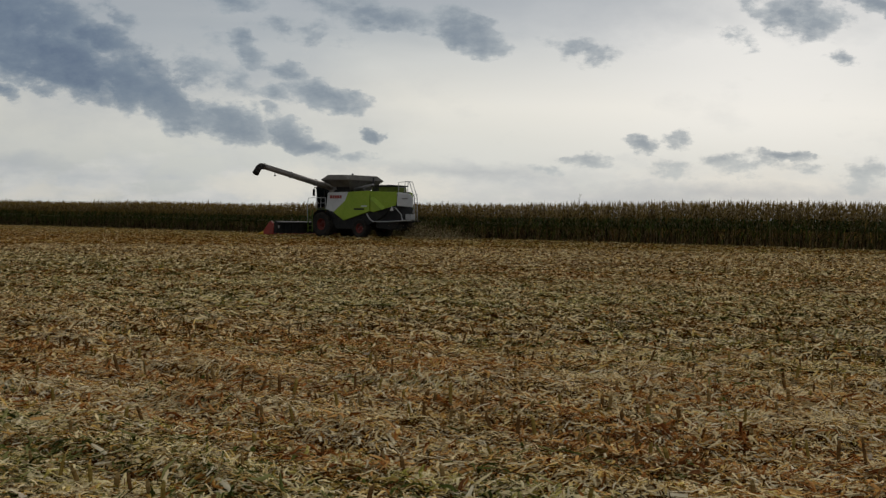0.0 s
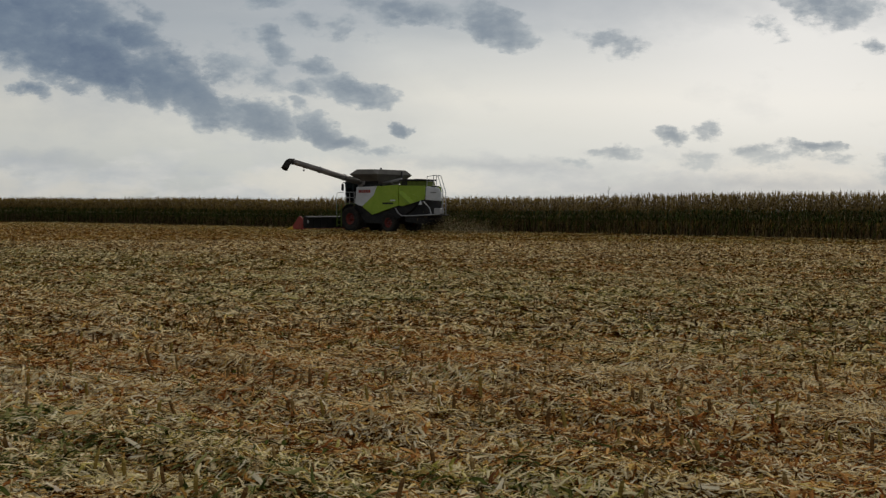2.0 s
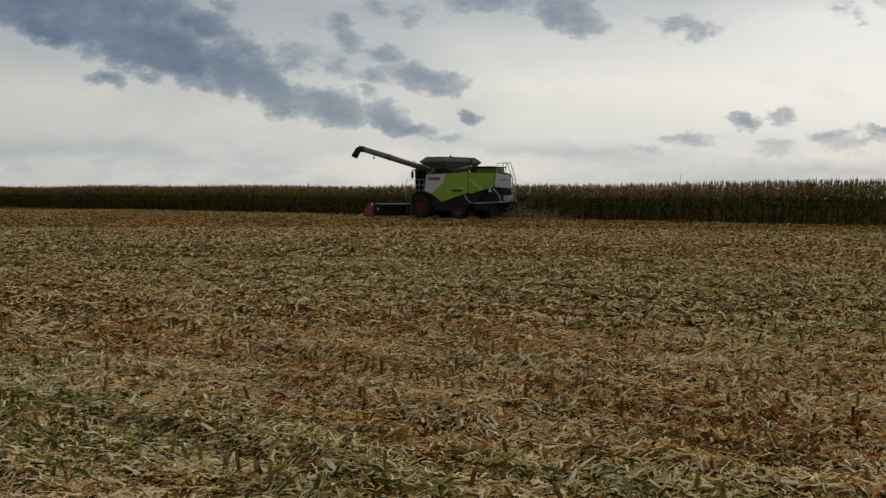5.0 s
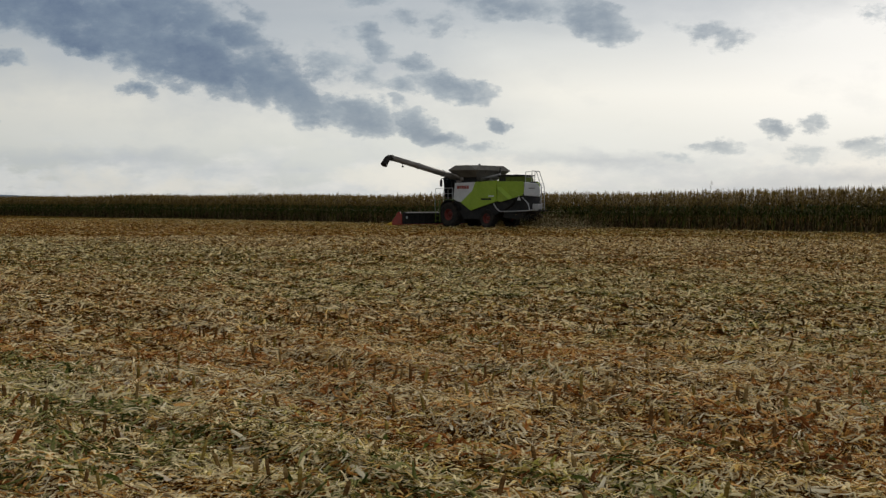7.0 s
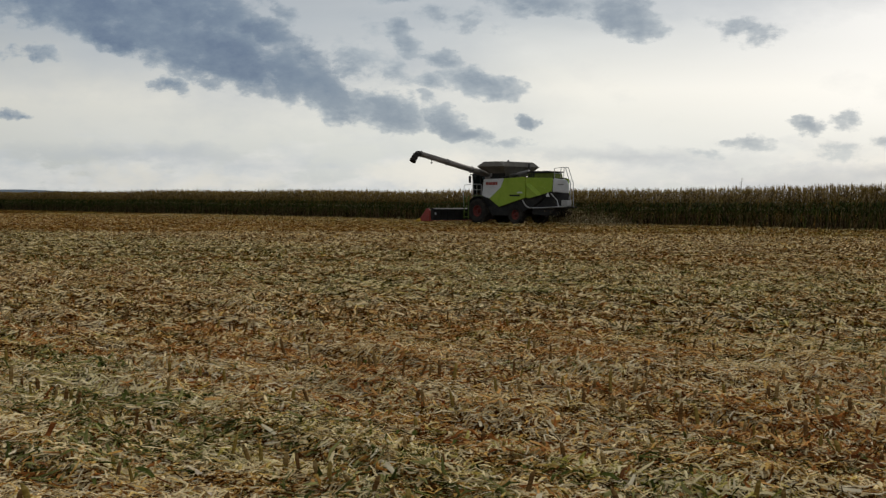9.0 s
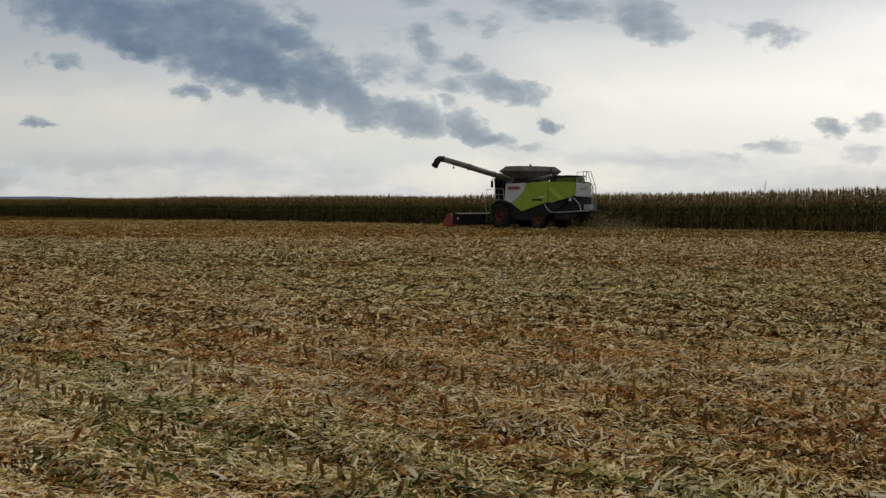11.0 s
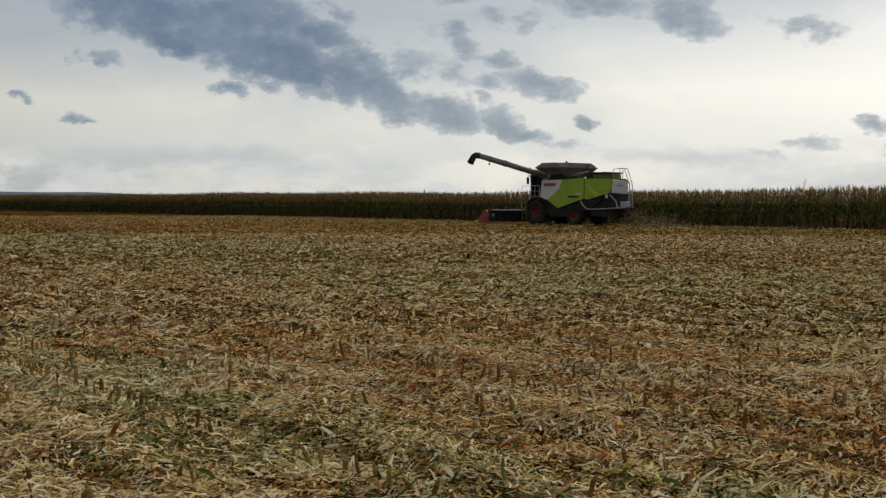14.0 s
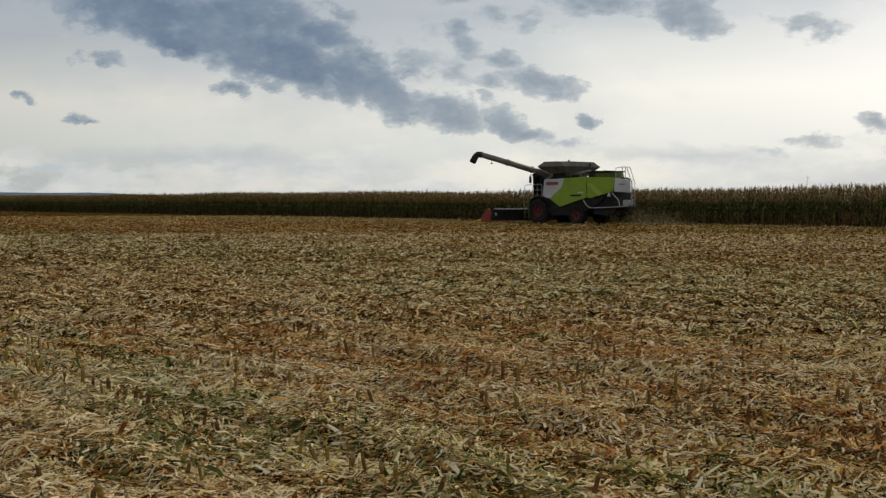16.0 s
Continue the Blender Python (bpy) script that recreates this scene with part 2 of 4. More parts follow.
def field_nodes(name, random_island, spread=1.0):
    """Maize residue: straw, tan, rust and green scraps, with bands of the harvester's passes along the rows."""
    m = bpy.data.materials.new(name)
    m.use_nodes = True
    n, l = m.node_tree.nodes, m.node_tree.links
    p = n["Principled BSDF"]
    p.inputs["Roughness"].default_value = 0.85
    p.inputs["Specular IOR Level"].default_value = 0.0
    co = n.new("ShaderNodeTexCoord").outputs["Object"]

    def mapping(rot, sc):
        k = n.new("ShaderNodeMapping")
        k.inputs["Rotation"].default_value, k.inputs["Scale"].default_value = (0, 0, rot), sc
        l.new(co, k.inputs[0])
        return k.outputs[0]

    def noise_tex(vec, sc, detail, rough=0.55):
        k = n.new("ShaderNodeTexNoise")
        k.inputs["Scale"].default_value, k.inputs["Detail"].default_value, k.inputs["Roughness"].default_value = sc, detail, rough
        l.new(vec, k.inputs["Vector"])
        return k.outputs["Fac"]

    def calc(op, a, b, c=None):
        k = n.new("ShaderNodeMath")
        k.operation = op
        for s, v in zip(k.inputs, (a, b, c)):
            if v is None:
                continue
            if isinstance(v, (int, float)):
                s.default_value = v
            else:
                l.new(v, s)
        return k.outputs[0]

    def ramp(fac, stops):
        k = n.new("ShaderNodeValToRGB")
        while len(k.color_ramp.elements) < len(stops):
            k.color_ramp.elements.new(0.5)
        for e, (q, c) in zip(k.color_ramp.elements, stops):
            e.position, e.color = q, (*c, 1) if isinstance(c, tuple) else (c, c, c, 1)
        l.new(fac, k.inputs[0])
        return k.outputs[0]

    def blend(fac, a, b):
        k = n.new("ShaderNodeMix")
        k.data_type = "RGBA"
        for s, v in ((k.inputs[0], fac), (k.inputs[6], a), (k.inputs[7], b)):
            l.new(v, s)
        return k.outputs[2]

    rows_co = mapping(-HEAD, (1, 1, 1))
    sep = n.new("ShaderNodeSeparateXYZ")
    l.new(rows_co, sep.inputs[0])
    long_co = mapping(-HEAD, (0.12, 1.0, 1.0))
    wander = noise_tex(long_co, 0.35, 4)
    patch = noise_tex(co, 0.9, 5, 0.6)
    across = calc("MULTIPLY_ADD", sep.outputs[1], -1.0 / 70, calc("MULTIPLY_ADD", wander, 0.09, -0.045))
    band = ramp(across, [(0.0, 0.30), (0.040, 0.20), (0.060, 0.50), (0.075, 0.50), (0.094, 0.06), (0.150, 0.06), (0.19, 0.50), (0.33, 0.46), (0.385, 0.08), (0.62, 0.10), (0.80, 0.34), (0.95, 0.34)])
    green = calc("MULTIPLY_ADD", calc("SUBTRACT", patch, 0.5), 1.9, band)
    swath = noise_tex(mapping(-HEAD, (0.05, 0.75, 1.0)), 1.0, 3, 0.55)
    green = calc("MULTIPLY_ADD", calc("SUBTRACT", swath, 0.5), 1.5, green)
    ridge = calc("COSINE", calc("ADD", calc("MULTIPLY_ADD", sep.outputs[1], -2 * math.pi / 0.75, -2 * math.pi * 6.92 / 0.75), calc("MULTIPLY", wander, 7.0)), 0.0)
    green = calc("MULTIPLY_ADD", ridge, -0.24, green)
    if random_island:
        tone = n.new("ShaderNodeNewGeometry").outputs["Random Per Island"]
        streak = noise_tex(co, 3.0, 3)
        tone = calc("MULTIPLY_ADD", calc("SUBTRACT", streak, 0.5), 0.7, calc("MULTIPLY_ADD", tone, spread, 0.5 * (1 - spread)))
        mottle = noise_tex(co, 48.0, 3, 0.65)
        tone = calc("MULTIPLY_ADD", calc("SUBTRACT", mottle, 0.5), 0.75, tone)
        hue = noise_tex(co, 7.0, 2)
    else:
        grain = noise_tex(co, 26.0, 5, 0.75)
        streak = noise_tex(long_co, 3.2, 6, 0.7)
        tone = calc("MULTIPLY_ADD", streak, 0.8, calc("MULTIPLY_ADD", grain, 1.9, -1.10))
        hue = noise_tex(co, 15.0, 4)
    drawn = noise_tex(mapping(-HEAD, (0.22, 1.25, 1.0)), 1.1, 4, 0.6)
    tone = calc("MULTIPLY_ADD", calc("SUBTRACT", drawn, 0.5), 1.1, calc("MULTIPLY_ADD", ridge, -0.20, tone))
    tone = calc("MULTIPLY_ADD", calc("SUBTRACT", swath, 0.5), 0.85, tone)
    # the bare sheet is toned far darker: painted shadow for gaps between scraps
    tone = calc("MULTIPLY_ADD", calc("SUBTRACT", tone, 0.5), 1.6 if spread == 1.0 else 1.8 if spread > 1 else 1.4, (0.75 if spread == 1.0 else 0.69 if spread > 1 else 0.53) if random_island else 0.22)
    dry = ramp(tone, [(0.0, (0.055, 0.022, 0.005)), (0.18, (0.19, 0.070, 0.018)), (0.38, (0.45, 0.212, 0.048)), (0.58, (0.63, 0.382, 0.105)), (0.78, (0.78, 0.548, 0.190)), (0.95, (0.87, 0.70, 0.39))])
    fresh = ramp(tone, [(0.0, (0.022, 0.026, 0.008)), (0.20, (0.066, 0.078, 0.020)), (0.42, (0.29, 0.255, 0.050)), (0.66, (0.59, 0.475, 0.122)), (1.0, (0.85, 0.72, 0.40))])
    pick = ramp(calc("MULTIPLY_ADD", calc("SUBTRACT", hue, 0.5), 1.6, green), [(0.25, 0.0), (0.75, 1.0)])
    colour = blend(pick, dry, fresh)
    l.new(colour, p.inputs["Base Color"])
    bump = n.new("ShaderNodeBump")
    bump.inputs["Strength"].default_value, bump.inputs["Distance"].default_value = 0.7, 0.02 if not random_island else 0.003
    l.new(noise_tex(co, 30.0 if not random_island else 160.0, 4, 0.7), bump.inputs["Height"])
    l.new(bump.outputs[0], p.inputs["Normal"])
    return m


# sheet under the scraps, with the shade of the gaps in its colour
GROUND_MAT = field_nodes("field_residue_shaded_gaps", False)
CHAFF_MAT = field_nodes("chopped_residue", True)
MID_CHAFF_MAT = field_nodes("mixed_residue", True, 1.4)
FAR_CHAFF_MAT = field_nodes("loosely_mixed_residue", True, 1.3)
FINE_CHAFF_MAT = field_nodes("finely_chopped_residue", True, 0.65)
STALK_MAT = material("maize_stalk", [(0.045, 0.035, 0.015), (0.12, 0.095, 0.042), (0.26, 0.21, 0.115)], 6, 0.75, fine=60, island=0.6, spec=0.05)
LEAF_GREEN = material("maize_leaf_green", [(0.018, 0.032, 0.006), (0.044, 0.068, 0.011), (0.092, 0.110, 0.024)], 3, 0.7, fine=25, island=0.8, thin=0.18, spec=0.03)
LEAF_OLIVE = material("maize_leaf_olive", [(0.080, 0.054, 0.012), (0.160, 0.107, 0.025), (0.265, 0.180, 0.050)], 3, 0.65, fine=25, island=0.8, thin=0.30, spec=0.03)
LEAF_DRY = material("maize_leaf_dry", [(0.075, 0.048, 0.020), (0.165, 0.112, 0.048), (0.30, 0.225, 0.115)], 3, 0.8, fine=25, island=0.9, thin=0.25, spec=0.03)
# dead lower leaves, coloured near-black to paint in the shade inside the crop
LEAF_DEAD_SHADED = material("maize_leaf_dead_shaded", [(0.022, 0.014, 0.007), (0.055, 0.036, 0.018), (0.12, 0.085, 0.045)], 3, 0.85, fine=25, island=0.9, thin=0.1, spec=0.0)
TASSEL_MAT = material("maize_tassel", [(0.14, 0.095, 0.024), (0.29, 0.20, 0.058)], 3, 0.8, fine=25, island=0.8, thin=0.12, spec=0.05)
HUSK_MAT = material("maize_husk", [(0.26, 0.21, 0.10), (0.50, 0.43, 0.26)], 3, 0.8, fine=25, island=0.8, spec=0.05)
GREEN_PAINT = material("green_paint", [(0.18, 0.28, 0.010), (0.235, 0.355, 0.013), (0.29, 0.40, 0.026)], 1.2, 0.38, fine=9, bump=0.002)
WHITE_PAINT = material("white_paint", [(0.42, 0.43, 0.42), (0.53, 0.54, 0.54), (0.62, 0.63, 0.63)], 1.2, 0.4, fine=9, bump=0.002)
RED_PAINT = material("red_paint", [(0.15, 0.018, 0.011), (0.24, 0.024, 0.014), (0.32, 0.045, 0.026)], 2, 0.45, fine=14, bump=0.002)
# a darker red than the header's paint
RIM_RED = material("dark_red_rim", [(0.06, 0.013, 0.010), (0.11, 0.017, 0.012), (0.15, 0.032, 0.020)], 3, 0.6, fine=14, bump=0.002, spec=0.2)
YELLOW_PLASTIC = material("yellow_plastic", [(0.55, 0.34, 0.02), (0.70, 0.47, 0.04)], 2, 0.5, fine=14)
BLACK_RUBBER = material("black_rubber", [(0.010, 0.009, 0.009), (0.020, 0.018, 0.016), (0.045, 0.037, 0.027)], 2.5, 0.85, fine=20, bump=0.006, spec=0.2)
DARK_STEEL = material("dark_steel", [(0.007, 0.007, 0.008), (0.015, 0.015, 0.015), (0.030, 0.027, 0.024)], 2, 0.6, fine=16, bump=0.003, spec=0.2)
GREY_STEEL = material("grey_steel", [(0.10, 0.10, 0.10), (0.16, 0.155, 0.15), (0.22, 0.21, 0.20)], 1.5, 0.5, 0.3, fine=12, bump=0.002)
HOPPER_GREY = material("hopper_grey", [(0.11, 0.10, 0.088), (0.165, 0.148, 0.13), (0.24, 0.215, 0.19)], 1.2, 0.6, 0.15, fine=10, bump=0.003)
TANK_GREY = material("tank_flap_grey", [(0.10, 0.092, 0.078), (0.15, 0.138, 0.117), (0.21, 0.195, 0.168)], 1.2, 0.65, 0.1, fine=10, bump=0.003, spec=0.3)
# darker copy of the green: shadow on the deck is put into its colour
SHADED_DECK_GREEN = material("shaded_deck_green", [(0.055, 0.075, 0.008), (0.085, 0.115, 0.010), (0.12, 0.15, 0.016)], 3, 0.6, fine=20, spec=0.3)
GALVANISED = material("galvanised_tube", [(0.30, 0.30, 0.30), (0.42, 0.42, 0.42)], 4, 0.45, 0.6, fine=30)
DARK_GREEN = material("ladder_green", [(0.06, 0.095, 0.010), (0.10, 0.145, 0.016)], 3, 0.5, fine=20)
ORANGE = material("orange_reflector", [(0.55, 0.16, 0.02), (0.70, 0.24, 0.03)], 3, 0.4, fine=20)
# wooded hills; the haze of distance is painted in as blue-grey
HAZED_HILL_MAT = material("far_hills_painted_haze", [(0.16, 0.20, 0.25), (0.20, 0.245, 0.29)], 0.004, 1.0, fine=0.02, spec=0.0)


def glass_material():
    m = bpy.data.materials.new("tinted_glass")
    m.use_nodes = True
    p = m.node_tree.nodes["Principled BSDF"]
    p.inputs["Base Color"].default_value = (0.03, 0.042, 0.046, 1)
    p.inputs["Roughness"].default_value, p.inputs["Transmission Weight"].default_value, p.inputs["IOR"].default_value = 0.03, 1.0, 1.15
    return m


GLASS = glass_material()


# ---------------------------------------------------------------- builders
def quad_mesh(name, verts, quads, mats, index=None):
    """A mesh of four-sided faces from arrays that the code has worked out."""
    me = bpy.data.meshes.new(name)
    me.vertices.add(len(verts))
    me.vertices.foreach_set("co", np.asarray(verts, dtype=np.float32).ravel())
    me.loops.add(len(quads) * 4)
    me.loops.foreach_set("vertex_index", np.asarray(quads, dtype=np.int32).ravel())
    me.polygons.add(len(quads))
    me.polygons.foreach_set("loop_start", np.arange(len(quads), dtype=np.int32) * 4)
    for m in mats:
        me.materials.append(m)
    if index is not None:
        me.polygons.foreach_set("material_index", np.asarray(index, dtype=np.int32))
    me.update(calc_edges=True)
    return me


def part(name, bm, mat, parent, label="", smooth=False):
    me = bpy.data.meshes.new(name)
    bmesh.ops.recalc_face_normals(bm, faces=bm.faces)
    bm.to_mesh(me)
    bm.free()
    me.materials.append(mat)
    if smooth:
        for f in me.polygons:
            f.use_smooth = True
    ob = new(name, me)
    if parent is not None:
        ob.parent = parent
    return tagged(ob, label)


def box(bm, c, s, bevel=0.0, turn=(0, 0, 0)):
    r = bmesh.ops.create_cube(bm, size=1, matrix=pose(*c, *turn) @ Matrix.Diagonal((*s, 1)))
    if bevel:
        edges = {e for v in r["verts"] for e in v.link_edges}
        bmesh.ops.bevel(bm, geom=list(edges), offset=bevel, segments=2, affect="EDGES", profile=0.5)
    return bm


def plate(bm, outline, y0, y1, bevel=0.0):
    """A side plate: an outline in x and z, from y0 to y1."""
    a = [bm.verts.new((x, y0, z)) for x, z in outline]
    b = [bm.verts.new((x, y1, z)) for x, z in outline]
    faces = [bm.faces.new(a), bm.faces.new(b[::-1])]
    for i in range(len(a)):
        j = (i + 1) % len(a)
        faces.append(bm.faces.new((a[j], a[i], b[i], b[j])))
    if bevel:
        bmesh.ops.bevel(bm, geom=list({e for f in faces for e in f.edges}), offset=bevel, segments=2, affect="EDGES", profile=0.5)
    return bm


def slab(bm, corners, thick):
    """A thin panel through four or more corners."""
    pts = [Vector(c) for c in corners]
    nrm = (pts[1] - pts[0]).cross(pts[2] - pts[0]).normalized() * thick
    a, b = [bm.verts.new(q) for q in pts], [bm.verts.new(q + nrm) for q in pts]
    bm.faces.new(a), bm.faces.new(b[::-1])
    for i in range(len(a)):
        j = (i + 1) % len(a)
        bm.faces.new((a[j], a[i], b[i], b[j]))
    return bm


def rod(bm, p, q, r, r2=None, seg=8):
    p, q = Vector(p), Vector(q)
    way = q - p
    m = Matrix.Translation((p + q) / 2) @ way.to_track_quat("Z", "Y").to_matrix().to_4x4()
    bmesh.ops.create_cone(bm, cap_ends=True, segments=seg, radius1=r, radius2=r if r2 is None else r2, depth=way.length, matrix=m)
    return bm


def rods(bm, pts, r, seg=8):
    for p, q in zip(pts, pts[1:]):
        rod(bm, p, q, r, seg=seg)
    return bm


def lathe(bm, profile, seg, m, caps=True):
    """A turned body: pairs of radius and place along the y axis."""
    rings = []
    for r, y in profile:
        rings.append([bm.verts.new(m @ Vector((r * math.cos(2 * math.pi * i / seg), y, r * math.sin(2 * math.pi * i / seg)))) for i in range(seg)])
    for a, b in zip(rings, rings[1:]):
        for i in range(seg):
            j = (i + 1) % seg
            bm.faces.new((a[i], a[j], b[j], b[i]))
    if caps:
        bm.faces.new(rings[0]), bm.faces.new(rings[-1][::-1])
    return bm


# ---------------------------------------------------------------- ground
def make_ground():
    def steps(a, b, fine):
        core = np.arange(a, b + fine / 2, fine)
        out = [4, 12, 30, 80, 200, 500, 1200, 2500, 4300]
        return np.concatenate([[a - k for k in out[::-1]], core, [b + k for k in out]])
    xs, ys = steps(-70, 45, 0.7), steps(-4, 95, 0.7)
    gx, gy = np.meshgrid(xs, ys)
    c = gx * ACROSS.x + gy * ACROSS.y
    gz = 0.012 * np.sin(c * 2 * math.pi / 0.75 - 0.6) * (np.hypot(gx, gy) < 95) + 0.010 * np.sin(gx * 1.7 + gy * 0.6) * np.sin(gy * 1.1 - gx * 0.4)
    gz = np.where(np.hypot(gx, gy) < 150, gz, 0) - 0.01
    verts = np.stack([gx, gy, gz], -1).reshape(-1, 3)
    w, h = len(xs), len(ys)
    i = (np.arange(h - 1)[:, None] * w + np.arange(w - 1)).ravel()
    me = quad_mesh("ground", verts, np.stack([i, i + 1, i + w + 1, i + w], 1), [GROUND_MAT])
    tagged(new("ground", me), "harvested maize field covered in chopped residue", "ground", kind="structure")


make_ground()


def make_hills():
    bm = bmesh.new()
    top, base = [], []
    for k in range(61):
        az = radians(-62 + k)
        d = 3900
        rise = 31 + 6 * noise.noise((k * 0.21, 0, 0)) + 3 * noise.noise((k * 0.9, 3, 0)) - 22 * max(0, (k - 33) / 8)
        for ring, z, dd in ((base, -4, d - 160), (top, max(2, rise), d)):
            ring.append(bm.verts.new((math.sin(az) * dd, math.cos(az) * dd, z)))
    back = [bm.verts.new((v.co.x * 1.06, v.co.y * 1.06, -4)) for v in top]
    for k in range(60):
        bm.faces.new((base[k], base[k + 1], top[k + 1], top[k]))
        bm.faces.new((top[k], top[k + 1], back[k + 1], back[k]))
    ob = part("backdrop", bm, HAZED_HILL_MAT, None)
    tagged(ob, "low wooded hills far behind the field, with blue-grey haze painted on", "hills", kind="structure")


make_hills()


# ---------------------------------------------------------------- standing maize
def plant_template(rnd, full, bends):
    """One maize plant, as strips: stalk, hanging leaves, cob and tassel. Gives corners, faces and a material number a face."""
    vs, qs, ms = [], [], []

    def strip(pts, widths, side, mat):
        base = len(vs)
        for p, w in zip(pts, widths):
            vs.append(p - side * w / 2)
            vs.append(p + side * w / 2)
        for i in range(len(pts) - 1):
            k = base + 2 * i
            qs.append((k, k + 1, k + 3, k + 2))
            ms.append(mat)
    z0 = 0.0
    for s in range(3):
        a0, a1 = 2 * math.pi * s / 3, 2 * math.pi * (s + 1) / 3
        k = len(vs)
        for z, r in ((z0, 0.016), (2.3, 0.007)):
            vs.append(np.array((r * math.cos(a0), r * math.sin(a0), z)))
            vs.append(np.array((r * math.cos(a1), r * math.sin(a1), z)))
        qs.append((k, k + 1, k + 3, k + 2))
        ms.append(0)
    turn = rnd.uniform(0, 6.28)
    count = 12 if full else 10
    for i in range(0 if full else 4, count):
        f = (i + rnd.uniform(-0.3, 0.3)) / (count - 1)
        z = 0.35 + 1.85 * f
        a = turn + math.pi * (i % 2) + rnd.uniform(-0.6, 0.6)
        out = np.array((math.cos(a), math.sin(a), 0.0))
        side = np.array((-math.sin(a), math.cos(a), 0.0)) + np.array((0, 0, rnd.uniform(-0.5, 0.5)))
        length = rnd.uniform(0.5, 0.8) * (0.75 if f > 0.85 else 1)
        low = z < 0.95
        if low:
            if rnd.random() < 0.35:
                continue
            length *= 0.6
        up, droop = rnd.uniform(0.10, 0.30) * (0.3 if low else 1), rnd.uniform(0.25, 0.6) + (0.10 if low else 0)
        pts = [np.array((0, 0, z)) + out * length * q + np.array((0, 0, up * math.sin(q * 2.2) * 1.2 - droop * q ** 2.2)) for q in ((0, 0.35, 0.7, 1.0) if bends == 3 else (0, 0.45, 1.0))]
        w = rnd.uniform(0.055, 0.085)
        # most low leaves take the dead colour with the painted shade
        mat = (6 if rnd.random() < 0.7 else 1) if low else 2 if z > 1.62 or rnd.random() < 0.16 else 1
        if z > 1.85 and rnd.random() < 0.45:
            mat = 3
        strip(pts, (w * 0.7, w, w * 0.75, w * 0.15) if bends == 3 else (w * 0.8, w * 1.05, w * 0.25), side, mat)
    if full:
        a = turn + rnd.uniform(0, 6.28)
        out = np.array((math.cos(a), math.sin(a), 0.0))
        for side in (np.array((-out[1], out[0], 0)), np.array((0, 0, 1.0))):
            strip([np.array((0, 0, 1.12)) + out * d + np.array((0, 0, h)) for d, h in ((0.02, 0), (0.08, 0.08), (0.11, 0.2))], (0.03, 0.06, 0.02), side, 5 if rnd.random() < 0.6 else 1)
    for i in range(6 if full else 4):
        a = rnd.uniform(0, 6.28)
        sp = 0.02 if i == 0 else rnd.uniform(0.05, 0.14)
        out = np.array((math.cos(a), math.sin(a), 0.0))
        strip([np.array((0, 0, 2.25 + 0.03 * i)), np.array((0, 0, 2.42)) + out * sp * 0.6, np.array((0, 0, rnd.uniform(2.5, 2.72))) + out * sp], (0.014, 0.026, 0.012), np.array((-out[1], out[0], 0.0)), 4)
    return np.array(vs), np.array(qs), np.array(ms)


def make_corn():
    rnd, rng = random.Random(11), np.random.default_rng(11)
    full = [plant_template(rnd, True, 3) for _ in range(10)]
    inner = [plant_template(rnd, True, 2) for _ in range(6)]
    tops = [plant_template(rnd, False, 2) for _ in range(6)]
    V, Q, M, base = [], [], [], 0
    for row in range(13):
        start, end = 8.0, 232.0
        s = np.arange(start, end, 0.165 if row < 3 else 0.20 if row < 5 else 0.38)
        s = s + rng.uniform(-0.05, 0.05, len(s))
        s = s[rng.random(len(s)) > 0.05]
        kinds = full if row < 2 else inner if row < 4 else tops
        which = rng.integers(0, len(kinds), len(s))
        for k, (v, q, m) in enumerate(kinds):
            at = s[which == k]
            cnt = len(at)
            if not cnt:
                continue
            off = CORN_EDGE + 0.75 * row + rng.normal(0, 0.05, cnt)
            yaw = rng.uniform(0, 2 * math.pi, cnt)
            h = rng.normal(1.02, 0.035, cnt) + 0.025 * np.sin(at * 0.21 + 1) + 0.02 * np.sin(at * 0.067) + 0.07 * np.clip((58 - at) / 40, 0, 1) - 0.015
            lean_x, lean_y = rng.normal(0.02, 0.035, cnt), rng.normal(0, 0.035, cnt)
            c, sn = np.cos(yaw)[:, None], np.sin(yaw)[:, None]
            z = v[None, :, 2] * h[:, None]
            x = v[None, :, 0] * c - v[None, :, 1] * sn + lean_x[:, None] * z
            y = v[None, :, 0] * sn + v[None, :, 1] * c + lean_y[:, None] * z
            px = at * ALONG.x + off * ACROSS.x
            py = at * ALONG.y + off * ACROSS.y
            V.append(np.stack([x + px[:, None], y + py[:, None], z], -1).reshape(-1, 3))
            Q.append((q[None] + (base + np.arange(cnt) * len(v))[:, None, None]).reshape(-1, 4))
            M.append(np.tile(m, cnt))
            base += cnt * len(v)
    me = quad_mesh("standing_maize", np.concatenate(V), np.concatenate(Q), [STALK_MAT, LEAF_GREEN, LEAF_OLIVE, LEAF_DRY, TASSEL_MAT, HUSK_MAT, LEAF_DEAD_SHADED], np.concatenate(M))
    tagged(new("standing_maize", me), "tall ripening maize with green leaves and brown tassels at the field's edge", "maize crop", kind="stuff")


make_corn()


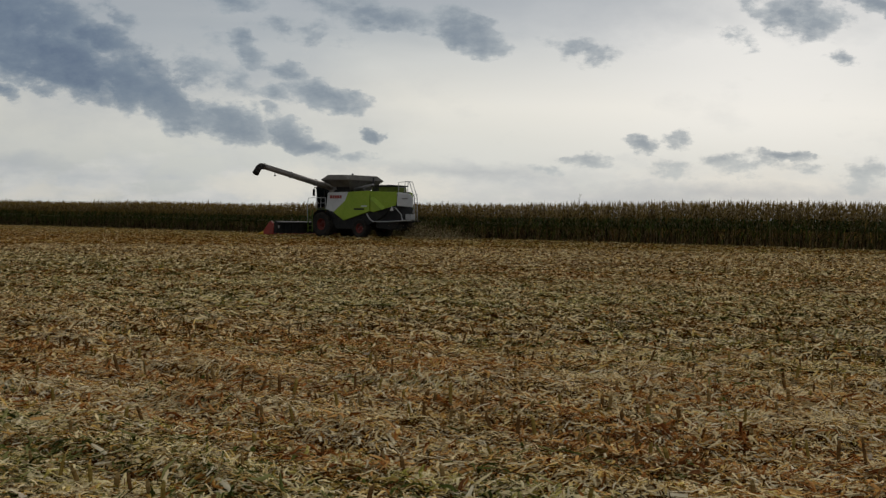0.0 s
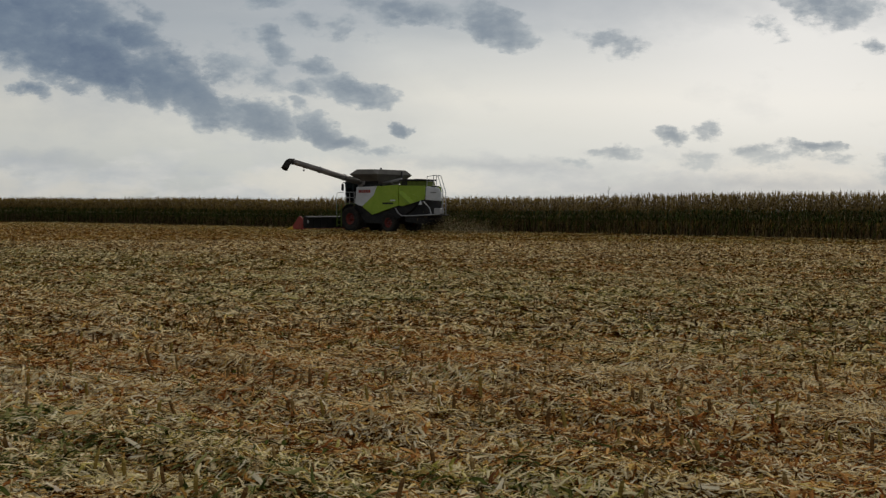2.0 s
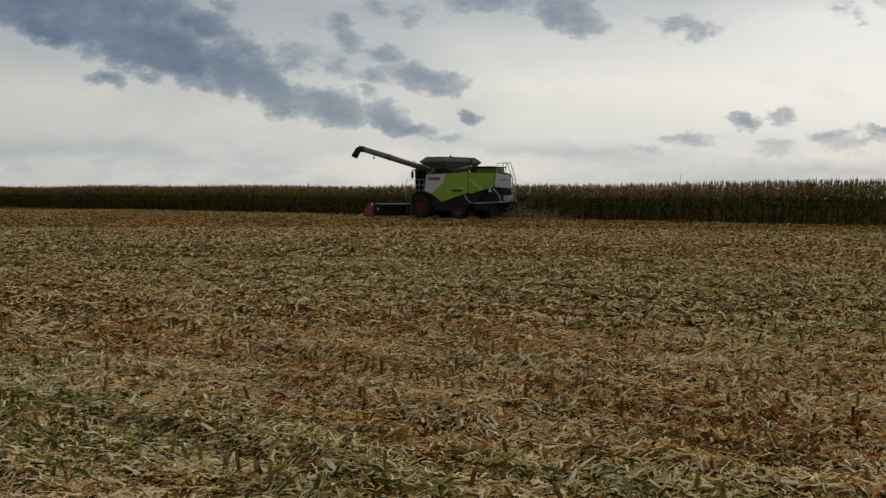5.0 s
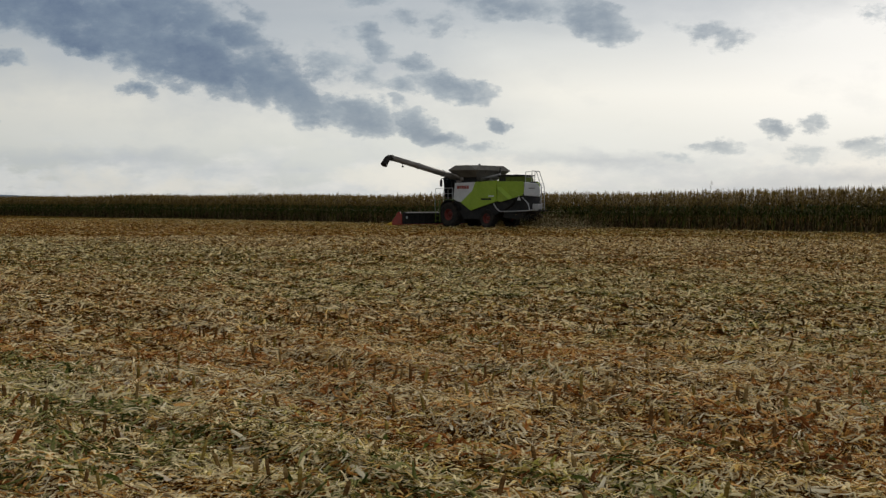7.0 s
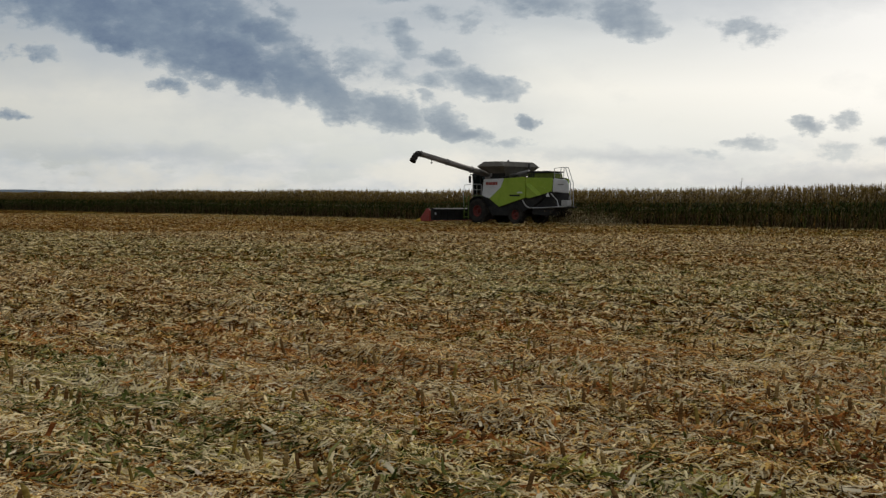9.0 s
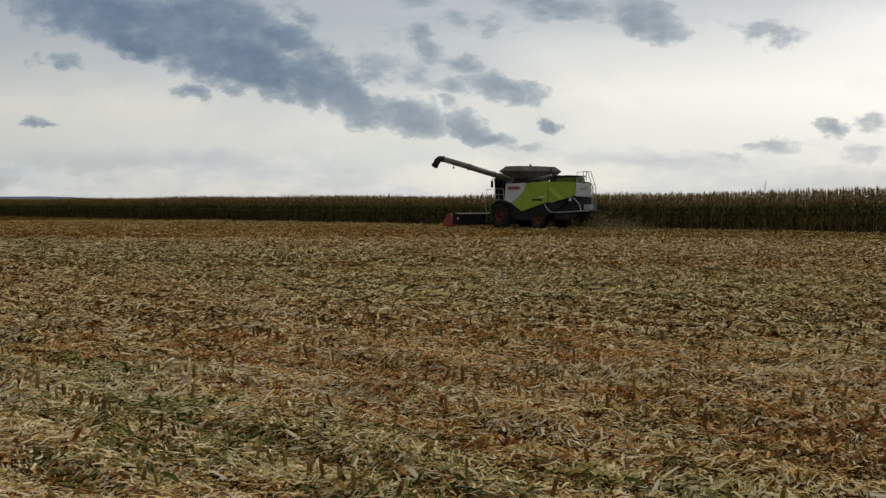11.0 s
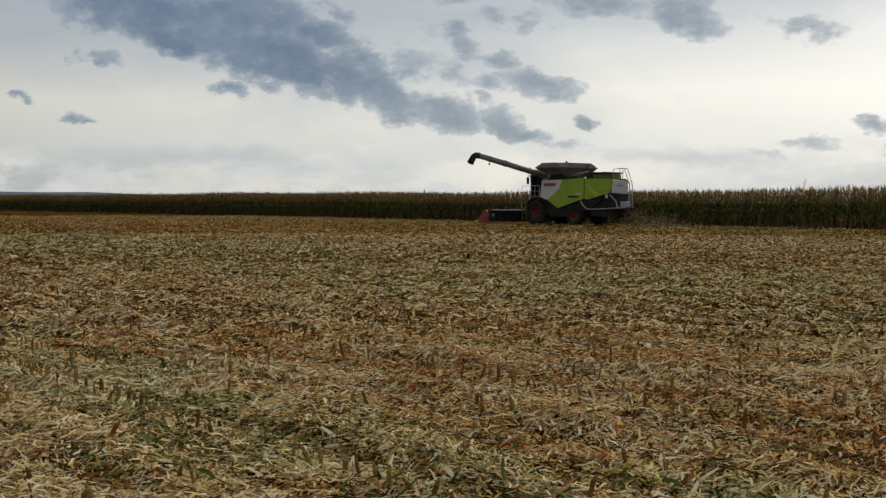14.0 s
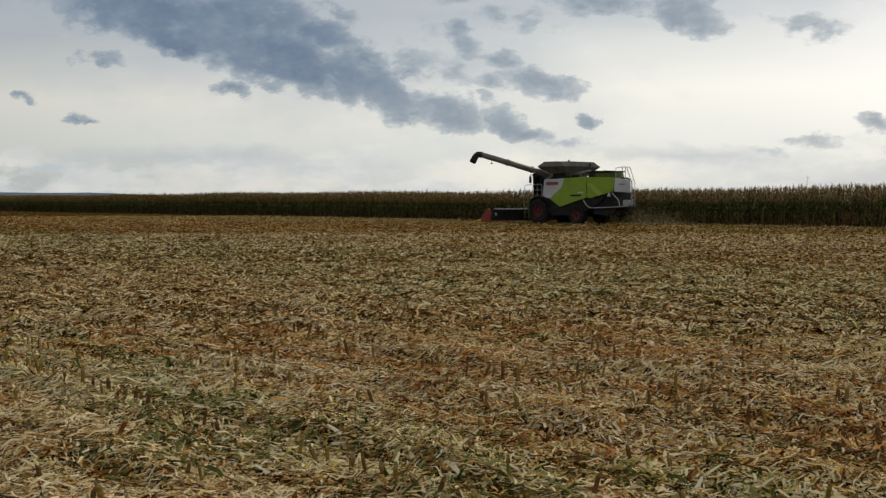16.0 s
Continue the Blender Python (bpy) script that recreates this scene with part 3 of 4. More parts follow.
# ---------------------------------------------------------------- combine harvester (x ahead, y to its left, z up)
def make_wheel(parent, name, x, y, radius, width, rim_r, lugs):
    side = 1 if y > 0 else -1
    bm = bmesh.new()
    w = width / 2
    prof = [(rim_r, -w * 0.8), (radius * 0.80, -w), (radius * 0.93, -w * 0.9), (radius * 0.965, -w * 0.5), (radius * 0.965, w * 0.5), (radius * 0.93, w * 0.9), (radius * 0.80, w), (rim_r, w * 0.8)]
    lathe(bm, prof, 36, Matrix(), False)
    for i in range(lugs):
        for s in (-1, 1):
            a = 360.0 * (i + (0.5 if s > 0 else 0)) / lugs
            m = pose(0, 0, 0, 0, a, 0) @ pose(0, s * w * 0.5, radius * 0.965, 0, 0, s * 38)
            bmesh.ops.create_cube(bm, size=1, matrix=m @ Matrix.Diagonal((0.07, w * 1.15, radius * 0.075, 1)))
    tyre = part(name, bm, BLACK_RUBBER, parent, "muddy black lugged tyre")
    tyre.location = (x, y, radius - 0.03)
    bm = bmesh.new()
    o = side * w
    lathe(bm, [(0.0001, o * 0.45), (rim_r * 0.32, o * 0.45), (rim_r * 0.36, o * 0.35), (rim_r * 0.78, o * 0.30), (rim_r * 0.90, o * 0.72), (rim_r * 1.02, o * 0.84), (rim_r * 1.02, o * 0.66), (rim_r * 0.92, o * 0.1)][:: 1], 28, Matrix())
    rim = part("rim", bm, RIM_RED, tyre, "red steel wheel rim", True)
    for i in range(8):
        a = i * math.pi / 4
        bm = rod(bmesh.new(), (rim_r * 0.55 * math.cos(a), o * 0.3, rim_r * 0.55 * math.sin(a)), (rim_r * 0.55 * math.cos(a), o * 0.42, rim_r * 0.55 * math.sin(a)), 0.025, seg=6)
        part("bolt", bm, GREY_STEEL, tyre)
    return tyre


def make_harvester():
    h = tagged(new("combine_harvester"), "green and white combine harvester with its unloading auger swung out", "combine harvester")
    h.matrix_world = Matrix.Translation((-8.3, 86.0, 0)) @ Matrix.Rotation(HEAD, 4, "Z")
    both = (1, -1)

    # core
    bm = plate(bmesh.new(), [(-0.35, 1.5), (-0.45, 3.35), (-6.1, 3.30), (-6.35, 2.75), (-6.35, 1.9), (-6.0, 1.6), (-4.6, 0.95), (-1.2, 0.75)], -1.46, 1.46, 0.03)
    part("body", bm, DARK_STEEL, h, "dark threshing body under the side panels")
    for s in both:
        y0, y1 = s * 1.50, s * 1.60
        bm = plate(bmesh.new(), [(-0.52, 3.38), (-2.62, 3.43), (-2.32, 2.74), (-1.12, 1.92), (-0.80, 1.98), (-0.35, 2.14)], y0, y1, 0.02)
        white = part("front_side_panel", bm, WHITE_PAINT, h, "white front side panel")
        for k, (a, b) in enumerate(((-0.76, -1.02), (-1.05, -1.22), (-1.25, -1.48), (-1.51, -1.74), (-1.77, -1.98))):
            bm = box(bmesh.new(), ((a + b) / 2, s * 1.606, 3.05), (abs(a - b), 0.012, 0.24), 0.004)
            part("emblem_bar", bm, RED_PAINT, white, "red emblem bar")
        bm = plate(bmesh.new(), [(-2.65, 3.43), (-4.80, 3.52), (-4.82, 1.98), (-2.19, 1.27), (-1.14, 1.89), (-2.36, 2.74)], y0, y1 + s * 0.02, 0.025)
        green = part("side_panel", bm, GREEN_PAINT, h, "bright green side panel")
        for a, b, z in ((-3.25, -4.30, 2.14), (-4.02, -4.55, 2.36)):
            bm = box(bmesh.new(), ((a + b) / 2, s * 1.624, z), (abs(a - b), 0.010, 0.13 if z < 2.2 else 0.10), 0.003)
            part("emblem_bar", bm, DARK_STEEL if z < 2.2 else WHITE_PAINT, green)
        end = 0.0 if s > 0 else 1.05
        bm = plate(bmesh.new(), [(-4.86, 3.46), (-7.36 + end, 3.42), (-7.44 + end, 2.80), (-7.30 + end, 2.42), (-5.20, 1.92), (-4.88, 1.98)], y0, y1, 0.025)
        rear = part("rear_side_panel", bm, GREEN_PAINT, h, "bright green rear side panel")
        bm = slab(bmesh.new(), [(-4.92, s * 1.76, 2.96), (-5.22, s * 1.63, 3.08), (-6.42, s * 1.63, 2.24), (-6.14, s * 1.76, 2.10)], 0.04)
        part("elevator_chute", bm, GREEN_PAINT, rear, "light green slanting chute")
        if s > 0:
            bm = box(bmesh.new(), (-6.75, s * 1.61, 2.64), (1.1, 0.03, 0.10), 0.01, (0, -13, 0))
            part("crease", bm, GREEN_PAINT, rear)
        # dark lower cladding between the wheels
        bm = plate(bmesh.new(), [(-1.35, 1.75), (-2.2, 1.22), (-3.0, 1.40), (-3.1, 0.62), (-1.2, 0.62)], s * 1.30, s * 1.48, 0.03)
        part("lower_cladding", bm, DARK_STEEL, h)
        # wing over the front wheel
        bm = bmesh.new()
        ring = []
        for i in range(13):
            a = radians(8 + 152 * i / 12)
            for r in (1.12, 1.16):
                ring.append([bm.verts.new((r * math.cos(a), s * y, 0.95 + r * math.sin(a))) for y in (0.92, 1.72)])
        for i in range(0, 24, 2):
            a, b, c, d = ring[i], ring[i + 1], ring[i + 2], ring[i + 3]
            bm.faces.new((a[0], a[1], c[1], c[0])), bm.faces.new((b[0], b[1], d[1], d[0]))
            bm.faces.new((a[1], b[1], d[1], c[1])), bm.faces.new((a[0], b[0], d[0], c[0]))
        part("mudguard", bm, DARK_STEEL, h, "black mudguard over the front wheel")
        make_wheel(h, "front_tyre", 0.05, s * 1.38, 0.98, 0.80, 0.44, 22)
        make_wheel(h, "rear_tyre", -3.78, s * 1.32, 0.72, 0.58, 0.36, 18)
    # guard tubes and rear platform
    bm = rods(bmesh.new(), [(-4.55, 1.62, 1.80), (-4.85, 1.66, 1.45), (-5.25, 1.68, 1.22), (-6.6, 1.68, 1.24), (-8.85, 1.64, 1.36)], 0.045)
    rods(bm, [(-7.25, 1.55, 2.28), (-7.9, 1.62, 1.80), (-8.05, 1.64, 1.36)], 0.035)
    part("guard_tube", bm, GALVANISED, h, "pale bent guard tube along the rear")
    bm = plate(bmesh.new(), [(-7.46, 3.38), (-8.70, 3.26), (-8.92, 2.90), (-8.92, 2.30), (-7.40, 2.40), (-7.52, 2.78)], 0.55, 1.58, 0.06)
    for v in bm.verts:
        if v.co.x < -8.2 and v.co.y < 1.0:
            v.co.x += 0.75
    hood = part("rear_hood", bm, WHITE_PAINT, h, "white tapering rear hood")
    bm = box(bmesh.new(), (-8.2, 1.586, 2.92), (0.55, 0.012, 0.07), 0.003)
    part("emblem_bar", bm, GREY_STEEL, hood)
    bm = box(bmesh.new(), (-7.95, 1.30, 3.335), (0.9, 0.35, 0.06), 0.01, (0, 5.5, 0))
    part("vent", bm, DARK_STEEL, hood)
    bm = box(bmesh.new(), (-7.45, 0.90, 1.30), (2.3, 1.35, 0.10), 0.02)
    part("rear_platform", bm, DARK_STEEL, h, "dark rear platform above the chopper")
    bm = box(bmesh.new(), (-8.42, 1.20, 1.60), (0.55, 0.50, 0.40), 0.04)
    part("tool_box", bm, GALVANISED, h, "pale metal box on the rear platform")
    bm = plate(bmesh.new(), [(-5.3, 1.85), (-5.2, 0.75), (-6.8, 0.62), (-7.3, 0.85), (-7.5, 1.25), (-7.4, 2.36)], -0.35, 1.30, 0.04)
    part("straw_chopper", bm, DARK_STEEL, h, "black straw chopper housing")
    for i in range(9):
        bm = box(bmesh.new(), (-7.35, -0.35 + 0.19 * i, 0.80), (0.75, 0.03, 0.26), 0.008, (0, 24, 0))
        part("spreader_vane", bm, DARK_STEEL, h)
    bm = slab(bmesh.new(), [(-6.86, 1.63, 2.05), (-7.20, 1.63, 2.05), (-7.03, 1.63, 2.38)], 0.02)
    part("warning_triangle", bm, WHITE_PAINT, h, "pale warning triangle")
    bm = rod(bmesh.new(), (-3.78, -1.2, 0.70), (-3.78, 1.2, 0.70), 0.14)
    part("rear_axle", bm, DARK_STEEL, h)
    bm = rod(bmesh.new(), (0.05, -1.2, 0.95), (0.05, 1.2, 0.95), 0.2)
    part("front_axle", bm, DARK_STEEL, h)

    # rear ladder, rails
    for s in (1, 0.76):
        bm = rods(bmesh.new(), [(-8.98, s * 1.45, 1.35), (-8.96, s * 1.45, 3.0), (-8.50, s * 1.45, 4.14), (-8.10, s * 1.45, 4.16), (-8.05, s * 1.45, 3.28)], 0.025)
        part("ladder_rail", bm, GALVANISED, h, "galvanised tube rail")
    for i in range(7):
        bm = rod(bmesh.new(), (-8.97, 1.10, 1.55 + 0.28 * i), (-8.97, 1.45, 1.55 + 0.28 * i), 0.014)
        part("rung", bm, GALVANISED, h)
    bm = rods(bmesh.new(), [(-8.98, 1.62, 1.9), (-9.16, 1.62, 2.3), (-9.12, 1.62, 3.10), (-8.96, 1.62, 3.30), (-8.84, 1.5, 3.25)], 0.022)
    part("hand_rail", bm, GALVANISED, h, "bent galvanised hand rail")
    bm = rods(bmesh.new(), [(-7.45, 1.4, 3.36), (-7.45, 1.4, 4.10), (-8.10, 1.4, 4.16)], 0.02)
    rods(bm, [(-7.45, 1.4, 3.74), (-8.07, 1.4, 3.74)], 0.016)
    part("deck_rail", bm, GALVANISED, h, "galvanised rail round the engine deck")

    # engine deck
    bm = plate(bmesh.new(), [(-4.62, 3.42), (-4.72, 3.80), (-7.15, 3.80), (-7.25, 3.36)], 0.20, 1.22, 0.03)
    deck = part("engine_deck", bm, SHADED_DECK_GREEN, h, "green engine deck cover, coloured dark as in shade")
    bm = plate(bmesh.new(), [(-4.60, 3.81), (-4.66, 3.90), (-5.4, 3.95), (-6.1, 3.91), (-6.3, 3.95), (-7.25, 3.90), (-7.22, 3.81)], 0.10, 1.30, 0.015)
    part("deck_lid", bm, DARK_STEEL, deck, "black wavy deck lid")
    for i in range(3):
        bm = box(bmesh.new(), (-4.88 - 0.20 * i, 1.225, 3.62), (0.17, 0.02, 0.30), 0.005)
        part("grille", bm, DARK_STEEL, deck)
    bm = rod(bmesh.new(), (-2.7, 0.9, 3.62), (-4.7, 1.1, 3.92), 0.16, 0.13, 14)
    part("air_pipe", bm, GREY_STEEL, h, "grey intake pipe beside the grain tank", True)
    bm = rods(bmesh.new(), [(-3.0, 1.38, 3.5), (-3.2, 1.38, 3.72), (-3.9, 1.38, 3.74), (-4.2, 1.38, 3.5)], 0.03)
    part("bracket", bm, GREY_STEEL, h)
    bm = rod(bmesh.new(), (-3.4, -0.4, 3.4), (-3.4, -0.4, 4.55), 0.07, 0.07, 12)
    part("exhaust_pipe", bm, DARK_STEEL, h, "", True)

    # grain tank with its four flaps and folded corners
    lo = [(-0.95, 1.10, 3.56), (-2.35, 1.10, 3.56), (-2.35, -1.10, 3.56), (-0.95, -1.10, 3.56)]
    hi = [(-0.20, 1.98, 4.36), (-3.00, 1.98, 4.34), (-3.00, -1.98, 4.34), (-0.20, -1.98, 4.36)]
    bm = plate(bmesh.new(), [(-0.70, 3.3), (-0.72, 3.58), (-2.62, 3.58), (-2.6, 3.3)], -1.28, 1.28, 0.02)
    part("grain_tank", bm, DARK_STEEL, h, "dark rim of the grain tank")
    bm = box(bmesh.new(), (-1.65, 0, 3.76), (1.5, 2.1, 0.42), 0.02)
    part("tank_wall", bm, DARK_STEEL, h, "dark sheet wall of the grain tank")
    middle = Vector((-1.6, 0, 0))
    crests = []
    for i in range(4):
        a, b = Vector(hi[i]), Vector(hi[(i + 1) % 4])
        along = (b - a).normalized()
        inward = (middle - (a + b) / 2).to_2d().normalized().to_3d() * 0.10
        crests.append([p + inward + Vector((0, 0, 0.34)) for p in (a + along * 0.62, b - along * 0.62)])
    for i in range(4):
        j = (i + 1) % 4
        a, b = Vector(hi[i]), Vector(hi[j])
        # the side flaps end above the deck, the front and rear ones reach down to it
        foot = 0.36 if i in (0, 2) else 0.0
        low_a, low_b = Vector(lo[i]).lerp(a, foot), Vector(lo[j]).lerp(b, foot)
        bm = slab(bmesh.new(), [low_a, low_b, b, a], 0.03)
        slab(bm, [a, b, crests[i][1], crests[i][0]], 0.03)
        flap = part("tank_flap", bm, TANK_GREY, h, "grey steel grain tank extension flap")
        bm = slab(bmesh.new(), [b, crests[j][0], crests[i][1]], 0.02)
        part("corner_gusset", bm, TANK_GREY, flap, "folded grey corner sheet")
        for p, q in ((crests[i][0], crests[i][1]), (a, b)):
            part("flap_rim", rod(bmesh.new(), p, q, 0.022, seg=6), TANK_GREY, flap)
        mid_lo, mid_hi = (low_a + low_b) / 2, (a + b) / 2
        outward = Vector((mid_hi.x - mid_lo.x, mid_hi.y - mid_lo.y, 0)).normalized() * 0.03
        for f in (0.3, 0.7):
            p, q = low_a.lerp(low_b, f), a.lerp(b, f)
            part("flap_rib", rod(bmesh.new(), p + outward, q + outward, 0.03, seg=6), TANK_GREY, flap)
    bm = bmesh.new()
    bmesh.ops.create_icosphere(bm, subdivisions=2, radius=0.09, matrix=Matrix.Translation((-1.6, 0, 4.80)))
    rod(bm, (-1.6, 0, 3.55), (-1.6, 0, 4.78), 0.05)
    part("tank_probe", bm, GREY_STEEL, h)

    # unloading auger
    base, tip = Vector((-0.65, 1.15, 3.72)), Vector((-0.6, 8.35, 5.10))
    bm = rod(bmesh.new(), base, tip, 0.235, 0.195, 20)
    auger = part("unloading_auger", bm, HOPPER_GREY, h, "grey unloading auger tube swung out to the side", True)
    for f in (0.02, 0.27, 0.62, 0.985):
        p = base.lerp(tip, f)
        bm = rod(bmesh.new(), p - (tip - base).normalized() * 0.03, p + (tip - base).normalized() * 0.03, 0.27 - 0.04 * f, seg=20)
        part("collar", bm, GREY_STEEL, auger)
    pts = [tip, tip + Vector((0, 0.22, -0.01)), tip + Vector((0, 0.42, -0.14)), tip + Vector((0, 0.62, -0.40)), tip + Vector((0, 0.70, -0.52))]
    bm = bmesh.new()
    for k, (p, q) in enumerate(zip(pts, pts[1:])):
        rod(bm, p, q + (q - p).normalized() * 0.05, 0.20 + 0.012 * k, 0.21 + 0.012 * k, 16)
    part("spout", bm, BLACK_RUBBER, auger, "black rubber spout at the auger's end", True)
    p = base.lerp(tip, 0.84)
    bm = box(rod(bmesh.new(), p, p + Vector((0, 0, -0.36)), 0.02), p + Vector((0, 0, -0.40)), (0.12, 0.10, 0.10), 0.01)
    part("work_light", bm, DARK_STEEL, auger)
    bm = rod(bmesh.new(), (-0.65, 1.15, 3.2), (-0.65, 1.15, 3.85), 0.30, 0.27, 18)
    part("auger_elbow", bm, HOPPER_GREY, h, "grey pivot of the unloading auger", True)

    # cab
    bm = plate(bmesh.new(), [(-0.40, 3.68), (-0.42, 3.84), (0.2, 3.92), (1.15, 3.88), (1.38, 3.76), (1.30, 3.68)], -1.05, 1.05, 0.03)
    roof = part("cab_roof", bm, DARK_STEEL, h, "dark cab roof")
    for y in (-0.7, -0.25, 0.25, 0.7):
        bm = box(bmesh.new(), (1.33, y, 3.79), (0.08, 0.18, 0.09), 0.01)
        part("lamp", bm, GREY_STEEL, roof)
    bm = rod(bmesh.new(), (0.3, 0.75, 3.9), (0.3, 0.75, 4.06), 0.05, seg=12)
    part("beacon", bm, ORANGE, roof)
    bm = plate(bmesh.new(), [(-0.40, 1.98), (-0.40, 2.24), (1.12, 2.24), (1.20, 2.05), (1.0, 1.98)], -0.98, 0.98, 0.02)
    part("cab_floor", bm, DARK_STEEL, h)
    for s in both:
        for x0, x1 in ((-0.36, -0.36), (0.42, 0.42), (1.14, 1.26)):
            bm = rod(bmesh.new(), (x0, s * 0.94, 2.2), (x1, s * 0.97, 3.72), 0.055 if x0 > -0.3 else 0.09, seg=8)
            part("cab_pillar", bm, DARK_STEEL, h)
        bm = slab(bmesh.new(), [(-0.32, s * 0.95, 2.26), (1.12, s * 0.95, 2.26), (1.23, s * 0.97, 3.68), (-0.32, s * 0.97, 3.68)], 0.012)
        pane = part("side_window", bm, GLASS, h, "tinted cab side window")
        pane.visible_shadow = False
    bm = slab(bmesh.new(), [(1.15, -0.9, 2.26), (1.15, 0.9, 2.26), (1.27, 0.93, 3.68), (1.27, -0.93, 3.68)], 0.012)
    part("windscreen", bm, GLASS, h, "tinted cab windscreen").visible_shadow = False
    bm = box(bmesh.new(), (-0.40, 0, 2.95), (0.06, 1.9, 1.5), 0.02)
    part("cab_rear_wall", bm, DARK_STEEL, h)
    bm = box(box(bmesh.new(), (0.05, 0, 2.50), (0.52, 0.55, 0.16), 0.05), (-0.20, 0, 2.90), (0.14, 0.52, 0.75), 0.05)
    part("seat", bm, DARK_STEEL, h, "dark operator seat in the cab")
    bm = rod(bmesh.new(), (0.75, 0, 2.2), (0.55, 0, 2.85), 0.05)
    bmesh.ops.create_cone(bm, cap_ends=True, segments=16, radius1=0.2, radius2=0.2, depth=0.03, matrix=pose(0.54, 0, 2.88, 0, -20, 0))
    part("steering_column", bm, DARK_STEEL, h)
    for s in both:
        bm = rods(bmesh.new(), [(1.2, s * 1.0, 3.74), (1.12, s * 1.40, 3.78), (1.12, s * 1.44, 3.62)], 0.022)
        arm = part("mirror_arm", bm, DARK_STEEL, h)
        bm = box(bmesh.new(), (1.12, s * 1.44, 3.38), (0.08, 0.24, 0.52), 0.03)
        part("mirror", bm, DARK_STEEL, arm, "black wing mirror")
        bm = box(bmesh.new(), (0.15, s * 1.32, 2.10), (1.1, 0.72, 0.07), 0.015)
        deck2 = part("cab_platform", bm, DARK_GREEN, h, "green platform beside the cab")
        rail = [(-0.35, s * 1.66, 2.12), (-0.35, s * 1.66, 3.0), (0.6, s * 1.66, 3.0), (0.66, s * 1.66, 2.12)]
        bm = rods(bmesh.new(), rail, 0.022)
        rods(bm, [(-0.35, s * 1.66, 2.58), (0.62, s * 1.66, 2.58)], 0.016)
        rods(bm, [(0.15, s * 1.66, 2.12), (0.15, s * 1.66, 3.0)], 0.016)
        part("rail", bm, GALVANISED, deck2, "galvanised platform rail")
    # access ladder
    for x in (0.92, 1.38):
        bm = box(bmesh.new(), (x, 1.78, 1.22), (0.05, 0.10, 1.75), 0.01)
        part("ladder_side", bm, DARK_GREEN, h, "green ladder side")
    for i in range(5):
        bm = box(bmesh.new(), (1.15, 1.78, 0.48 + 0.36 * i), (0.44, 0.24, 0.05), 0.008)
        part("ladder_step", bm, DARK_GREEN, h)
    bm = rods(bmesh.new(), [(1.38, 1.84, 1.2), (1.42, 1.84, 2.2), (1.36, 1.80, 2.95), (0.7, 1.70, 3.0)], 0.02)
    part("ladder_rail", bm, GALVANISED, h)

    # maize header
    bm = plate(bmesh.new(), [(0.1, 1.75), (0.1, 1.0), (2.05, 0.30), (2.05, 1.05)], -0.75, 0.75, 0.03)
    part("feeder_house", bm, DARK_STEEL, h, "dark feeder house between cab and header")
    bm = plate(bmesh.new(), [(2.05, 0.22), (2.00, 1.10), (2.14, 1.16), (2.28, 1.05), (2.34, 0.24)], -4.5, 4.5, 0.015)
    header = part("maize_header", bm, DARK_STEEL, h, "wide dark maize header with red end dividers")
    bm = rod(bmesh.new(), (1.93, -4.45, 1.02), (1.93, 4.45, 1.02), 0.07, seg=10)
    part("top_beam", bm, DARK_STEEL, header)
    for i in range(13):
        bm = box(bmesh.new(), (1.98, -4.44 + 0.74 * i, 0.66), (0.06, 0.07, 0.82), 0.01)
        part("frame_rib", bm, DARK_STEEL, header)
    bm = rod(bmesh.new(), (2.62, -4.4, 0.66), (2.62, 4.4, 0.66), 0.15, seg=14)
    part("cross_auger", bm, GREY_STEEL, header)
    bm = box(bmesh.new(), (2.85, 0, 0.30), (1.1, 9.0, 0.06), 0.01)
    part("row_floor", bm, DARK_STEEL, header)
    for i in range(1, 12):
        y = -4.5 + 0.75 * i
        bm = bmesh.new()
        ring = [[bm.verts.new((x, y + s * w, z)) for s, z in ((-1, b), (-0.6, t), (0.6, t), (1, b))] for x, w, b, t in ((2.9, 0.20, 0.30, 0.66), (3.5, 0.17, 0.18, 0.46), (4.0, 0.05, 0.10, 0.18))]
        for a, b in zip(ring, ring[1:]):
            for k in range(3):
                bm.faces.new((a[k], a[k + 1], b[k + 1], b[k]))
        bm.faces.new(ring[0]), bm.faces.new(ring[-1][::-1])
        part("snout", bm, RED_PAINT, header, "red row divider snout")
    for s in both:
        bm = plate(bmesh.new(), [(2.30, 0.14), (2.32, 0.95), (2.50, 1.16), (2.66, 1.14), (3.42, 0.34), (3.40, 0.12)], s * 4.48, s * 4.62, 0.03)
        part("end_divider", bm, RED_PAINT, header, "red end divider")
        bm = rod(bmesh.new(), (3.34, s * 4.56, 0.24), (4.15, s * 4.56, 0.10), 0.15, 0.03, 12)
        part("divider_tip", bm, YELLOW_PLASTIC, header, "yellow divider tip", True)
        bm = box(bmesh.new(), (2.0, s * 4.3, 0.72), (0.03, 0.14, 0.20), 0.005)
        part("reflector", bm, WHITE_PAINT, header)
    return h


make_harvester()


